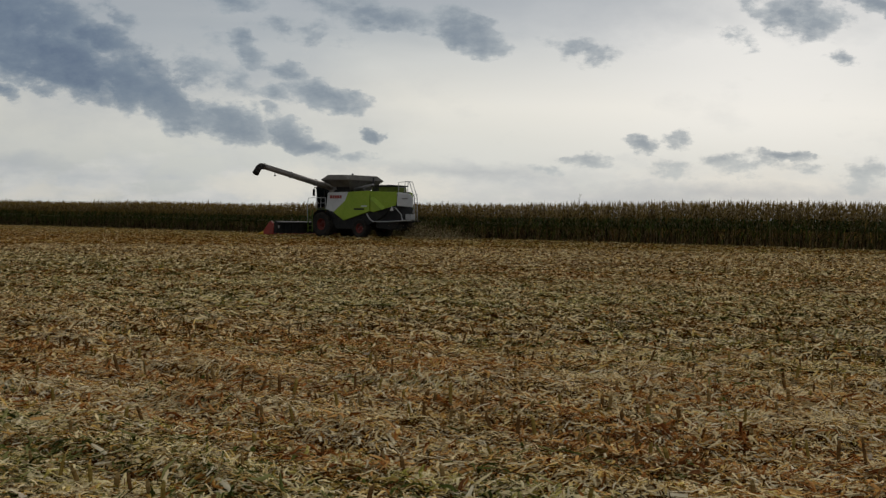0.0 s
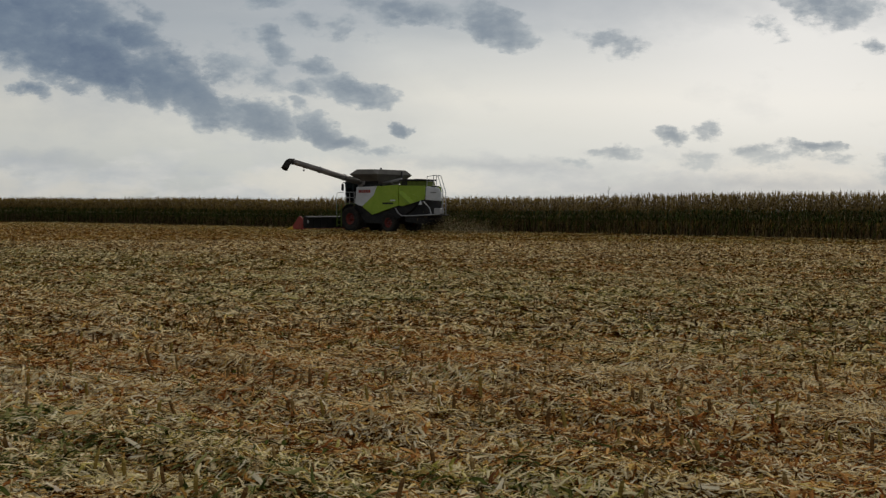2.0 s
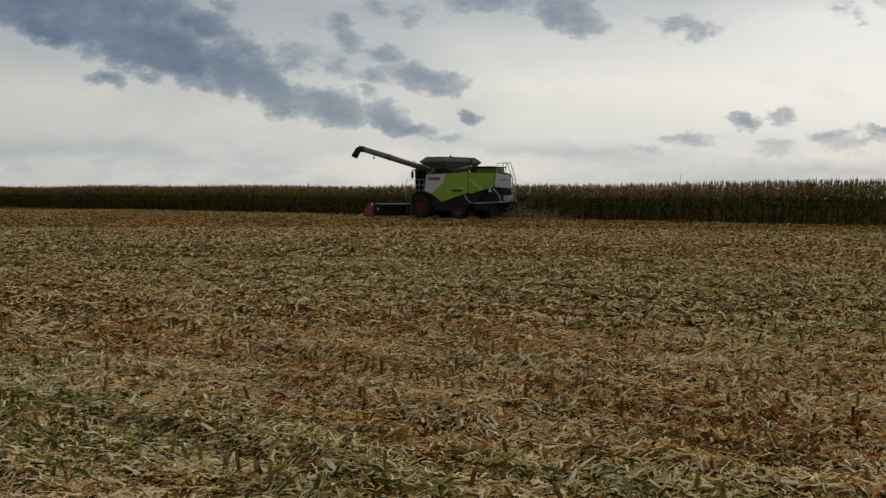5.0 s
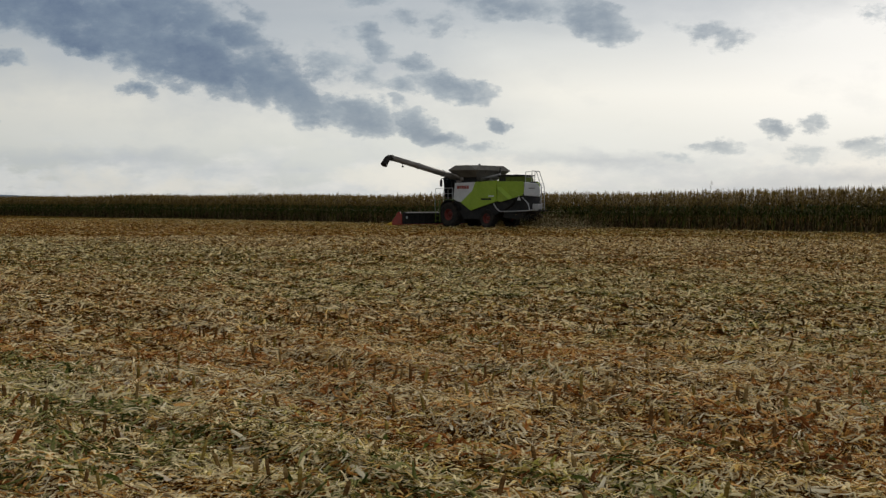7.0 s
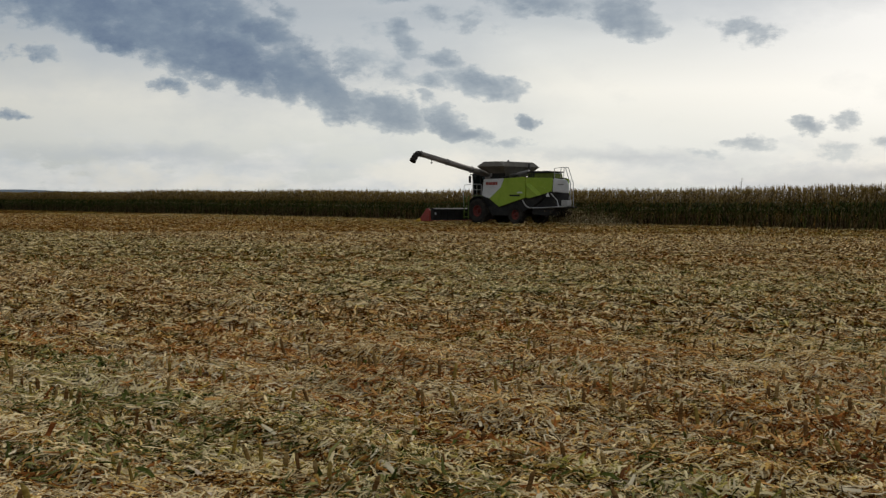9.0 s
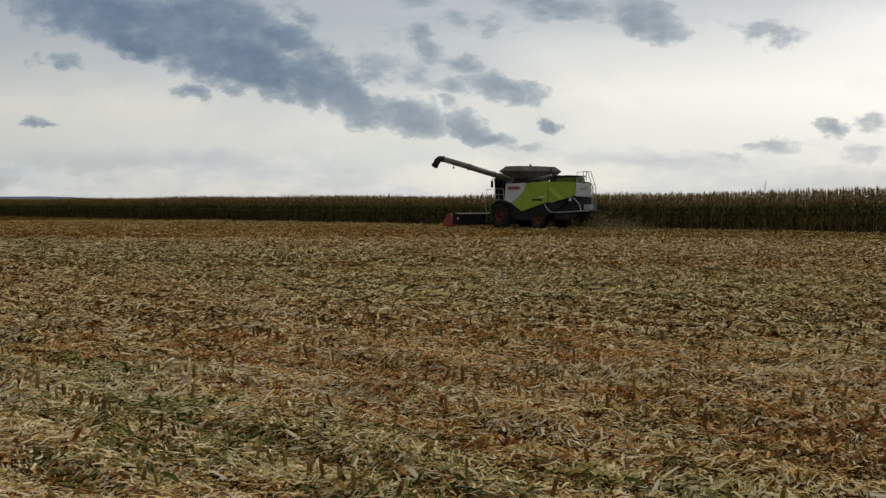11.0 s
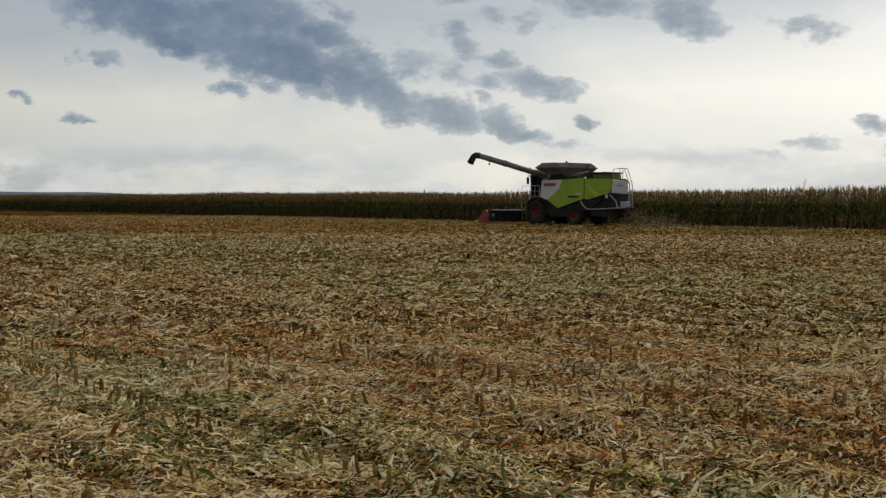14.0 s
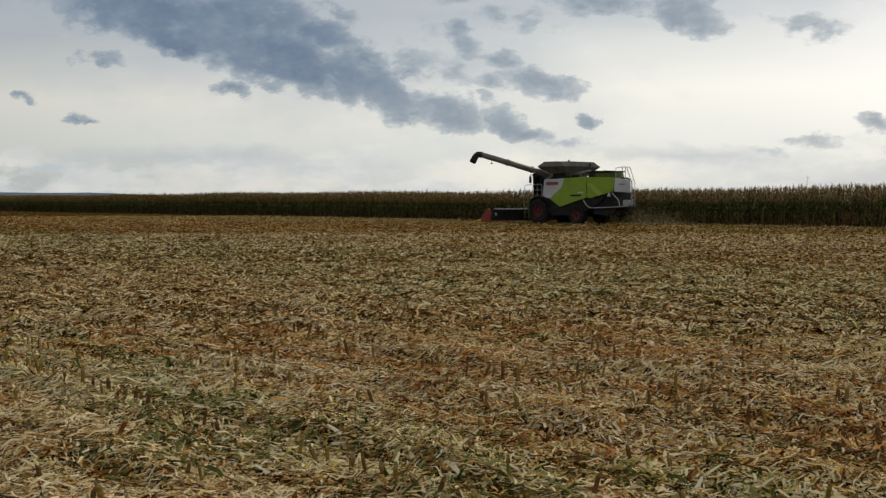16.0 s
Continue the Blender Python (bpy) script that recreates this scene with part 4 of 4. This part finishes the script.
def make_spray():
    """Shredded stalks that the chopper throws out behind the machine, down to the ground."""
    rng = np.random.default_rng(8)
    cnt = 5200
    d = rng.random(cnt) ** 1.2 * 5.2 - 0.8
    x = -7.9 - d
    y = rng.normal(0, 0.95 + 0.22 * np.maximum(d, 0), cnt)
    z = np.abs(rng.normal(0.42, 0.42, cnt)) * np.clip(1.25 - d * 0.19, 0.10, 1.1)
    yaw, pitch = rng.uniform(0, 6.28, cnt), rng.normal(0, 0.7, cnt)
    length, width = rng.uniform(0.04, 0.15, cnt), rng.uniform(0.010, 0.032, cnt)
    a = np.stack([np.cos(yaw) * np.cos(pitch), np.sin(yaw) * np.cos(pitch), np.sin(pitch)], -1)
    s = np.stack([-np.sin(yaw), np.cos(yaw), 0 * yaw], -1)
    c, sn = math.cos(HEAD), math.sin(HEAD)
    mid = np.stack([-8.3 + x * c - y * sn, 86.0 + x * sn + y * c, z], -1)
    V = np.stack([mid - a * length[:, None] / 2 - s * width[:, None] / 2, mid + a * length[:, None] / 2 - s * width[:, None] / 2,
                  mid + a * length[:, None] / 2 + s * width[:, None] / 2, mid - a * length[:, None] / 2 + s * width[:, None] / 2], 1)
    V[:, :, 2] = np.maximum(V[:, :, 2], 0.0)
    me = quad_mesh("shredded_straw", V.reshape(-1, 3), np.arange(cnt * 4).reshape(-1, 4), [STALK_MAT, LEAF_DRY, HUSK_MAT], rng.choice(3, cnt, p=(0.28, 0.44, 0.28)))
    tagged(new("shredded_straw", me), "pale shredded stalks strewn behind the harvester's chopper", "crop residue", kind="stuff")


make_spray()


def make_weed():
    """A tall bare weed that stands above the crop's edge."""
    rnd = random.Random(3)
    bm = rod(bmesh.new(), (0, 0, 0), (0.03, 0, 3.45), 0.022, 0.008, 6)
    weed = tagged(part("tall_weed", bm, STALK_MAT, None), "tall thin bare weed standing above the maize edge", "weed")
    for i in range(7):
        z, a = 2.55 + 0.12 * i, rnd.uniform(0, 6.28)
        bm = rod(bmesh.new(), (0.02, 0, z), (0.02 + 0.16 * math.cos(a), 0.16 * math.sin(a), z + 0.13), 0.012, 0.005, 5)
        part("twig", bm, STALK_MAT, weed)
    weed.location = (9.7, 78.9, 0)


make_weed()


# ---------------------------------------------------------------- residue and stubble
def relief(x, y):
    """Height and slopes of the heaps and hollows in the residue, drawn out along the rows."""
    rng = np.random.default_rng(77)
    z, zx, zy = 0 * x, 0 * x, 0 * x
    for _ in range(26):
        wave, way = rng.uniform(0.35, 1.7), rng.uniform(0, math.pi)
        ka, kc = 0.45 * math.cos(way) * 2 * math.pi / wave, math.sin(way) * 2 * math.pi / wave
        kx, ky = ka * ALONG.x + kc * ACROSS.x, ka * ALONG.y + kc * ACROSS.y
        amp, ph = 0.0125 * wave ** 0.5, rng.uniform(0, 6.28)
        z = z + amp * np.sin(kx * x + ky * y + ph)
        zx, zy = zx + amp * kx * np.cos(kx * x + ky * y + ph), zy + amp * ky * np.cos(kx * x + ky * y + ph)
    up = z > 0
    return np.where(up, z, 0), np.where(up, zx, 0), np.where(up, zy, 0)


def scatter_scraps(name, label, near, far, density, size, rise, slim, bends, seed, mat=None, wave=0.34, tip_up=1.0, vary=0.45, sector=(-35.5, 24.0), on_rows=0, patch=None, fold=0.0, span=None):
    """Chopped scraps of leaf, husk and stalk as bent strips, thrown over a sector of the field."""
    rng = np.random.default_rng(seed)
    a0, a1 = radians(sector[0]), radians(sector[1])
    cnt = int(density * 0.5 * (a1 - a0) * (far ** 2 - near ** 2))
    r = np.sqrt(rng.uniform(near ** 2, far ** 2, cnt))
    az = rng.uniform(a0, a1, cnt)
    x, y = r * np.sin(az), r * np.cos(az)
    c = x * ACROSS.x + y * ACROSS.y
    keep = c < CORN_EDGE + 0.3
    if span is not None:
        keep &= (c > span[0] + 0.5 * np.sin(x * 1.3)) & (c < span[1] + 0.5 * np.sin(x * 1.1 + 2))
    if patch is not None:
        lean = rng.random(cnt) * 0.5
        spots = np.sin(x * 1.7 + patch + 1.4 * np.sin(y * 0.9 + patch)) * np.sin(y * 1.9 + 2 * patch + 1.1 * np.sin(x * 1.2))
        keep &= spots + 0.55 * on_rows * np.cos((c - 6.92) * 2 * math.pi / 0.75) > 0.05 + lean
    x, y, c = x[keep], y[keep], c[keep]
    cnt = len(x)
    length = np.clip(rng.lognormal(math.log(size), vary, cnt), size * 0.3, size * 2.1)
    width = length * rng.uniform(slim * 0.5, slim * 1.5, cnt)
    yaw = rng.uniform(0, 2 * math.pi, cnt)
    ridge = 0.5 + 0.5 * np.cos((c - 6.92) * 2 * math.pi / 0.75)
    pitch = rng.normal(0, 1, cnt) * (0.14 + 0.11 * ridge) * tip_up
    roll = rng.normal(0, 0.32, cnt)
    curl, bow = rng.normal(0, wave, cnt) * length, rng.normal(0, 0.5, cnt) * length
    drift = 0.35 + 0.5 * (np.sin(x * 2.1 + 1.3 * np.sin(y * 1.3)) * np.sin(y * 2.7 + 0.8 * np.sin(x * 1.9)) + 0.6)
    z = rng.random(cnt) ** 1.5 * rise * drift + 0.004 + 0.018 * ridge ** 2
    heap, hx, hy = relief(x, y)
    z = z + heap
    d = np.stack([np.cos(yaw) * np.cos(pitch), np.sin(yaw) * np.cos(pitch), np.sin(pitch)], -1)
    s = np.stack([-np.sin(yaw) * np.cos(roll), np.cos(yaw) * np.cos(roll), np.sin(roll)], -1)
    d[:, 2] += hx * d[:, 0] + hy * d[:, 1]
    s[:, 2] += hx * s[:, 0] + hy * s[:, 1]
    up = np.cross(d, s)
    mid = np.stack([x, y, z + np.abs(np.sin(pitch)) * length * 0.5], -1)
    V = []
    cross = ((-0.5, 0.55), (0.0, 1.0), (0.5, rng.uniform(0.2, 0.8, cnt))) if bends == 2 else ((-0.5, 0.9), (0.5, rng.uniform(0.4, 1.0, cnt)))
    edges = ((-1, 0.0), (0, fold), (1, 0.0)) if fold else ((-1, 0.0), (1, 0.0))
    for q, w in cross:
        p = mid + d * (q * length)[:, None] + up * (curl * (0.25 - q * q))[:, None] + s * (bow * (0.25 - q * q))[:, None]
        w = (w * width * 0.5)[:, None]
        V += [p + s * w * side + up * w * lift for side, lift in edges]
    V = np.stack(V, 1)
    V[:, :, 2] = np.maximum(V[:, :, 2], -0.012)
    e = len(edges)
    k = np.arange(cnt)[:, None] * (e * len(cross))
    Q = np.concatenate([k + np.array([[e * b + a, e * b + a + 1, e * b + a + e + 1, e * b + a + e]]) for b in range(bends) for a in range(e - 1)])
    me = quad_mesh(name, V.reshape(-1, 3), Q, [mat or CHAFF_MAT])
    me.polygons.foreach_set("use_smooth", np.ones(len(Q), dtype=bool))
    return tagged(new(name, me), label, "crop residue", kind="stuff")


PALE_SCRAP = material("pale_scraps", [(0.40, 0.29, 0.14), (0.64, 0.51, 0.29), (0.82, 0.71, 0.48)], 5, 0.85, fine=60, island=0.7, spec=0.0)
SHRED_MAT = material("leaf_shreds", [(0.20, 0.11, 0.036), (0.48, 0.34, 0.13), (0.72, 0.57, 0.31)], 5, 0.85, fine=60, island=0.9, spec=0.05)
STRAW, TAN = "chopped straw-coloured maize leaves and husks on the ground", "finely chopped tan and green maize residue across the field"
scatter_scraps("chopped_residue", STRAW, 4.8, 7, 2100, 0.066, 0.066, 0.150, 2, 21, wave=0.40, tip_up=0.8, fold=0.5)
scatter_scraps("chopped_residue", STRAW, 7, 9, 2100, 0.064, 0.066, 0.150, 2, 31, wave=0.40, tip_up=0.8)
scatter_scraps("chopped_residue", STRAW, 4.8, 12, 210, 0.085, 0.072, 0.14, 2, 29, PALE_SCRAP, 0.3, 0.7, 0.3, fold=0.5)
scatter_scraps("chopped_residue", STRAW, 9, 14, 1800, 0.062, 0.060, 0.155, 1, 25, tip_up=0.85)
scatter_scraps("chopped_residue", STRAW, 14, 30, 540, 0.083, 0.070, 0.19, 1, 22, MID_CHAFF_MAT, 0.34, 0.9, 0.35)
scatter_scraps("chopped_residue", TAN, 30, 58, 100, 0.100, 0.060, 0.28, 1, 23, FAR_CHAFF_MAT, 0.34, 1.0, 0.28)
scatter_scraps("chopped_residue", TAN, 58, 130, 22, 0.090, 0.035, 0.40, 1, 24, FINE_CHAFF_MAT, 0.34, 0.8, 0.25)
scatter_scraps("chopped_residue", STRAW, 0.4, 4.8, 450, 0.080, 0.040, 0.28, 1, 27)
scatter_scraps("chopped_residue", STRAW, 0.4, 16, 100, 0.160, 0.045, 0.30, 1, 28, None, 0.34, 1.0, 0.3, (24.0, 324.5))
scatter_scraps("chopped_residue", TAN, 16, 40, 14, 0.230, 0.045, 0.36, 1, 30, None, 0.34, 1.0, 0.3, (24.0, 324.5))
scatter_scraps("leaf_shreds", "thin curled pale leaf shreds lying over the residue", 4.8, 12, 380, 0.062, 0.045, 0.085, 2, 26, SHRED_MAT, 0.75, 1.2)
RUST_SCRAP = material("rust_scraps", [(0.12, 0.038, 0.011), (0.36, 0.135, 0.034), (0.62, 0.34, 0.115)], 5, 0.85, fine=60, island=0.9, spec=0.0)
GREEN_SCRAP = material("green_scraps", [(0.034, 0.040, 0.010), (0.100, 0.108, 0.028), (0.28, 0.265, 0.095)], 5, 0.8, fine=60, island=0.9, spec=0.0)
scatter_scraps("rust_leaf_scraps", "rust-brown broken maize leaves caught along the stubble rows", 4.8, 34, 230, 0.074, 0.070, 0.19, 1, 51, RUST_SCRAP, 0.5, 1.1, 0.4, on_rows=1, patch=0.7)
scatter_scraps("pale_husk_scraps", "pale shredded maize husks lying flat between the stubble rows", 4.8, 18, 640, 0.064, 0.056, 0.19, 1, 52, PALE_SCRAP, 0.4, 0.8, 0.4, on_rows=-1, patch=2.9)
scatter_scraps("green_leaf_scraps", "torn green maize leaves in patches over the residue", 4.8, 36, 170, 0.080, 0.070, 0.13, 1, 53, GREEN_SCRAP, 0.5, 1.3, 0.4, on_rows=0, patch=4.4)

scatter_scraps("green_leaf_scraps", "torn dark green maize leaves in patches over the residue", 4.8, 13, 460, 0.085, 0.080, 0.15, 2, 54, GREEN_SCRAP, 0.45, 0.9, 0.4, on_rows=-0.6, patch=1.9, fold=0.6, span=(0.0, 5.4))
scatter_scraps("rust_leaf_scraps", "rust-brown curled maize leaves along the stubble rows", 4.8, 15, 520, 0.080, 0.080, 0.17, 2, 55, RUST_SCRAP, 0.45, 1.0, 0.4, on_rows=1.4, patch=3.6, fold=0.6, span=(5.6, 11.0))

ROW_FIRST, ROW_GAP = 6.92, 0.75


def stalk_arrays(seg=6, rings=((0.0, 1.25), (0.12, 1.0), (0.9, 0.92), (1.0, 0.85))):
    """A cut stalk with a swollen foot and a slanting cut, as four-sided faces."""
    vs, qs = [], []
    for q, r in rings:
        for i in range(seg):
            a = 2 * math.pi * i / seg
            vs.append((0.0125 * r * math.cos(a), 0.0125 * r * math.sin(a), q + (0.10 * math.cos(a) if q == 1.0 else 0)))
    for k in range(len(rings) - 1):
        for i in range(seg):
            j = (i + 1) % seg
            qs.append((k * seg + i, k * seg + j, (k + 1) * seg + j, (k + 1) * seg + i))
    t = (len(rings) - 1) * seg
    qs += [(t, t + 1, t + 2, t + 3), (t, t + 3, t + 4, t + 5)] if seg == 6 else [(t, t + 1, t + 2, t + 3)]
    return np.array(vs), np.array(qs)


def make_stubble():
    rng, rnd = np.random.default_rng(5), random.Random(5)
    v, q = stalk_arrays()
    places = []
    for k in range(-28, 50):
        c = ROW_FIRST + ROW_GAP * k
        if c > 42:
            break
        s = np.arange(-30, 60, 0.17)
        s = s + rng.uniform(-0.05, 0.05, len(s))
        cc = c + rng.normal(0, 0.03, len(s))
        x, y = s * ALONG.x + cc * ACROSS.x, s * ALONG.y + cc * ACROSS.y
        r, az = np.hypot(x, y), np.arctan2(x, y)
        ahead = (az > radians(-35.5)) & (az < radians(24))
        # a few rows stand clear; elsewhere the residue hides most stalks
        bare = k in (-4, 0, 1) or 20.3 < c < 23.4
        gaps = 0.20 + 0.16 * np.clip((r - 9) / 10, 0, 1) + 0.55 * ((np.sin(s * 0.55 + k * 2.3) * np.sin(s * 0.21 + k) > 0.15) & (r > 9.5))
        gaps = np.where(bare, 0.12 + 0.25 * (np.sin(s * 0.8 + k) > 0.5), np.where(r < 14, 0.62, gaps))
        ok = (r > 0.6) & (r < np.where(ahead, 42, 9)) & (rng.random(len(s)) > gaps)
        places.append(np.stack([x[ok], y[ok], np.full(ok.sum(), 1.02 if bare else 0.90)], 1))
    places = np.concatenate(places)
    r = np.hypot(places[:, 0], places[:, 1])
    order = np.argsort(np.where((np.abs(np.arctan2(places[:, 0], places[:, 1]) + 0.1) < 0.52) & (r > 4.9), r, r + 100))
    places = places[order]
    cnt = len(places)
    h = np.clip(rng.normal(0.165, 0.030, cnt), 0.07, 0.24) * np.clip(1.45 - r[order] / 26, 0.60, 1) * places[:, 2]
    lean = rng.normal(0, 0.16, (cnt, 2))
    wide = rng.uniform(0.8, 1.35, cnt)
    yaw = rng.uniform(0, 6.28, cnt)
    first = 280
    shapes = []
    for i in range(6):
        me = quad_mesh("stubble_stalk", v * np.array((1.15, 1.15, 1.0)), q, [STUBBLE_MATS[i % 3]])
        shapes.append(me)
    for i in range(first):
        ob = new("stubble_stalk", shapes[i % 6])
        ob.matrix_world = pose(places[i, 0], places[i, 1], -0.01, math.degrees(lean[i, 0]), math.degrees(lean[i, 1]), math.degrees(yaw[i])) @ Matrix.Diagonal((wide[i], wide[i], h[i], 1))
        tagged(ob, "short cut maize stalk standing in the stubble row", "maize stubble", "cut stalks in the stubble rows")
    near = r[order] < 15
    near[:first] = False
    far = r[order] >= 15
    simple = stalk_arrays(4, ((0.0, 1.15), (1.0, 0.9)))
    for pick, (v, q) in ((near, (v, q)), (far, simple)):
        P, H, L, W, Y = places[pick], h[pick], lean[pick], wide[pick], yaw[pick]
        n = len(P)
        c, s = np.cos(Y)[:, None], np.sin(Y)[:, None]
        z = v[None, :, 2] * H[:, None]
        x = (v[None, :, 0] * c - v[None, :, 1] * s) * W[:, None] + L[:, :1] * z + P[:, :1]
        y = (v[None, :, 0] * s + v[None, :, 1] * c) * W[:, None] + L[:, 1:] * z + P[:, 1:2]
        me = quad_mesh("stubble_rows", np.stack([x, y, z - 0.01], -1).reshape(-1, 3), (q[None] + (np.arange(n) * len(v))[:, None, None]).reshape(-1, 4), STUBBLE_MATS, np.repeat(rng.integers(0, 3, n), len(q)))
        tagged(new("stubble_rows", me), "rows of short cut maize stalks across the field", "maize stubble", kind="stuff")


STUBBLE_MATS = [material("stubble_brown", [(0.045, 0.024, 0.010), (0.12, 0.064, 0.024), (0.25, 0.15, 0.055)], 9, 0.8, fine=80, bump=0.002, spec=0.0),
                material("stubble_green", [(0.08, 0.055, 0.014), (0.21, 0.145, 0.036), (0.36, 0.27, 0.085)], 9, 0.8, fine=80, bump=0.002, spec=0.0),
                material("stubble_straw", [(0.09, 0.055, 0.020), (0.20, 0.128, 0.046), (0.36, 0.25, 0.11)], 9, 0.8, fine=80, bump=0.002, spec=0.0)]
make_stubble()


# ---------------------------------------------------------------- larger leaves and husks lying near the eye
def leaf_mesh(name, length, width, curl, twist, mat, seed):
    rnd = random.Random(seed)
    vs, qs = [], []
    rows = 9
    for i in range(rows):
        q = i / (rows - 1)
        w = width * (0.30 + 0.95 * math.sin(math.pi * min(1, q * 0.8 + 0.16))) * 0.55 * (1 - q ** 5)
        a = twist * q
        z = curl * math.sin(q * math.pi) + rnd.uniform(-0.006, 0.006)
        wob = rnd.uniform(-0.1, 0.1) * width
        for s in (-1, -0.05, 1):
            vs.append((length * (q - 0.5), wob + s * w * math.cos(a), max(0.0, z + s * w * math.sin(a) + (0.12 * width if s != -0.05 else 0))))
    for i in range(rows - 1):
        for s in (0, 1):
            k = i * 3 + s
            qs.append((k, k + 1, k + 4, k + 3))
    me = quad_mesh(name, np.array(vs), np.array(qs), [mat])
    for f in me.polygons:
        f.use_smooth = True
    return me


RUST_LEAF = material("rust_leaf", [(0.07, 0.025, 0.010), (0.19, 0.075, 0.027), (0.36, 0.20, 0.09)], 30, 0.8, fine=140, bump=0.002, spec=0.0)
PALE_HUSK = material("pale_husk", [(0.34, 0.26, 0.17), (0.48, 0.39, 0.28), (0.60, 0.52, 0.40)], 30, 0.75, fine=140, bump=0.002, spec=0.0)
FRESH_LEAF = material("fresh_leaf", [(0.040, 0.050, 0.010), (0.075, 0.090, 0.018), (0.13, 0.14, 0.040)], 30, 0.6, fine=140, bump=0.002, spec=0.0)
OCHRE_LEAF = material("ochre_leaf", [(0.20, 0.12, 0.03), (0.32, 0.21, 0.06), (0.42, 0.31, 0.11)], 30, 0.8, fine=140, bump=0.002, spec=0.0)


# clumps of larger leaves: place, kind (rust, husk, green, ochre), count, spread
NEAR_CLUMPS = [(1.30, 7.27, 0, 8, 0.10), (1.60, 7.38, 0, 9, 0.12), (1.04, 8.25, 0, 7, 0.10), (0.59, 8.30, 0, 7, 0.10), (1.33, 7.86, 2, 4, 0.05), (1.11, 7.65, 3, 5, 0.05), (-0.25, 8.10, 2, 5, 0.12),
               (-0.13, 6.57, 2, 6, 0.12), (-0.48, 6.72, 3, 8, 0.14), (-1.30, 7.38, 2, 9, 0.14), (-1.73, 7.50, 2, 8, 0.14), (-1.37, 11.1, 2, 6, 0.10), (-1.18, 10.9, 3, 4, 0.10), (0.15, 8.60, 0, 4, 0.15)]
LEFT_CLUMPS = [(-3.67, 9.57, 0, 9, 0.12), (-3.64, 9.22, 3, 7, 0.10), (-5.33, 10.0, 2, 8, 0.14), (-3.71, 8.67, 2, 7, 0.10), (-3.23, 8.42, 2, 8, 0.12), (-3.52, 7.61, 2, 7, 0.12), (-4.91, 8.75, 3, 6, 0.10),
               (-3.57, 6.41, 0, 8, 0.14), (-2.89, 6.23, 2, 6, 0.10), (-2.55, 9.40, 0, 5, 0.14), (-4.6, 7.6, 0, 6, 0.16), (-4.2, 6.9, 2, 6, 0.12)]


def loose_leaves():
    rnd = random.Random(31)
    kinds = (("dry_leaf", RUST_LEAF, "rust-brown dry maize leaf lying on the residue", 0.24, 0.045),
             ("husk", PALE_HUSK, "pale dry maize husk lying on the residue", 0.17, 0.06),
             ("green_leaf", FRESH_LEAF, "dark green maize leaf scrap among the residue", 0.22, 0.035),
             ("ochre_leaf", OCHRE_LEAF, "yellow-ochre dry maize leaf among the residue", 0.20, 0.05))
    meshes = {k[0]: [leaf_mesh(k[0], k[3] * rnd.uniform(0.7, 1.3), k[4] * rnd.uniform(0.8, 1.3), rnd.uniform(0.02, 0.05), rnd.uniform(-1.0, 1.0), k[1], 40 + i) for i in range(5)] for k in kinds}
    marks = []
    for x, y, k, count, spread in NEAR_CLUMPS + LEFT_CLUMPS:
        for _ in range(count):
            marks.append((x + rnd.gauss(0, spread * 1.3), y + rnd.gauss(0, spread), k))
    for _ in range(150):
        r, az = math.sqrt(rnd.uniform(5.2 ** 2, 13 ** 2)), radians(rnd.uniform(-35, 23))
        marks.append((r * math.sin(az), r * math.cos(az), rnd.choice((0, 0, 1, 1, 2, 3, 3))))
    for x, y, k in marks:
        name, mat, label, _, _ = kinds[k]
        ob = new(name, rnd.choice(meshes[name]))
        ob.matrix_world = pose(x, y, rnd.uniform(0.026, 0.055), rnd.gauss(0, 8), rnd.gauss(0, 8), rnd.uniform(0, 360)) @ Matrix.Diagonal((rnd.uniform(0.4, 0.8), rnd.uniform(0.35, 0.65), 0.8, 1))
        tagged(ob, label, "maize leaf" if k != 1 else "maize husk", name.replace("_", " ") + " scraps")
    for name, x, y, pitch, yaw, size in LANDMARK_LEAVES:
        k = [q for q in kinds if q[0] == name][0]
        ob = new(name, meshes[name][1])
        ob.matrix_world = pose(x, y, 0.06 * size, 0, pitch, yaw) @ Matrix.Diagonal((size, size, size, 1))
        tagged(ob, k[2].replace("lying on", "sticking up from"), "maize leaf" if name != "husk" else "maize husk", name.replace("_", " ") + " scraps")


LANDMARK_LEAVES = [("husk", 0.91, 9.05, -75, 20, 1.15), ("husk", 1.26, 8.82, -60, -30, 1.0), ("dry_leaf", 0.15, 6.67, -70, 15, 0.8), ("green_leaf", 1.60, 8.0, -10, 40, 1.0)]
loose_leaves()
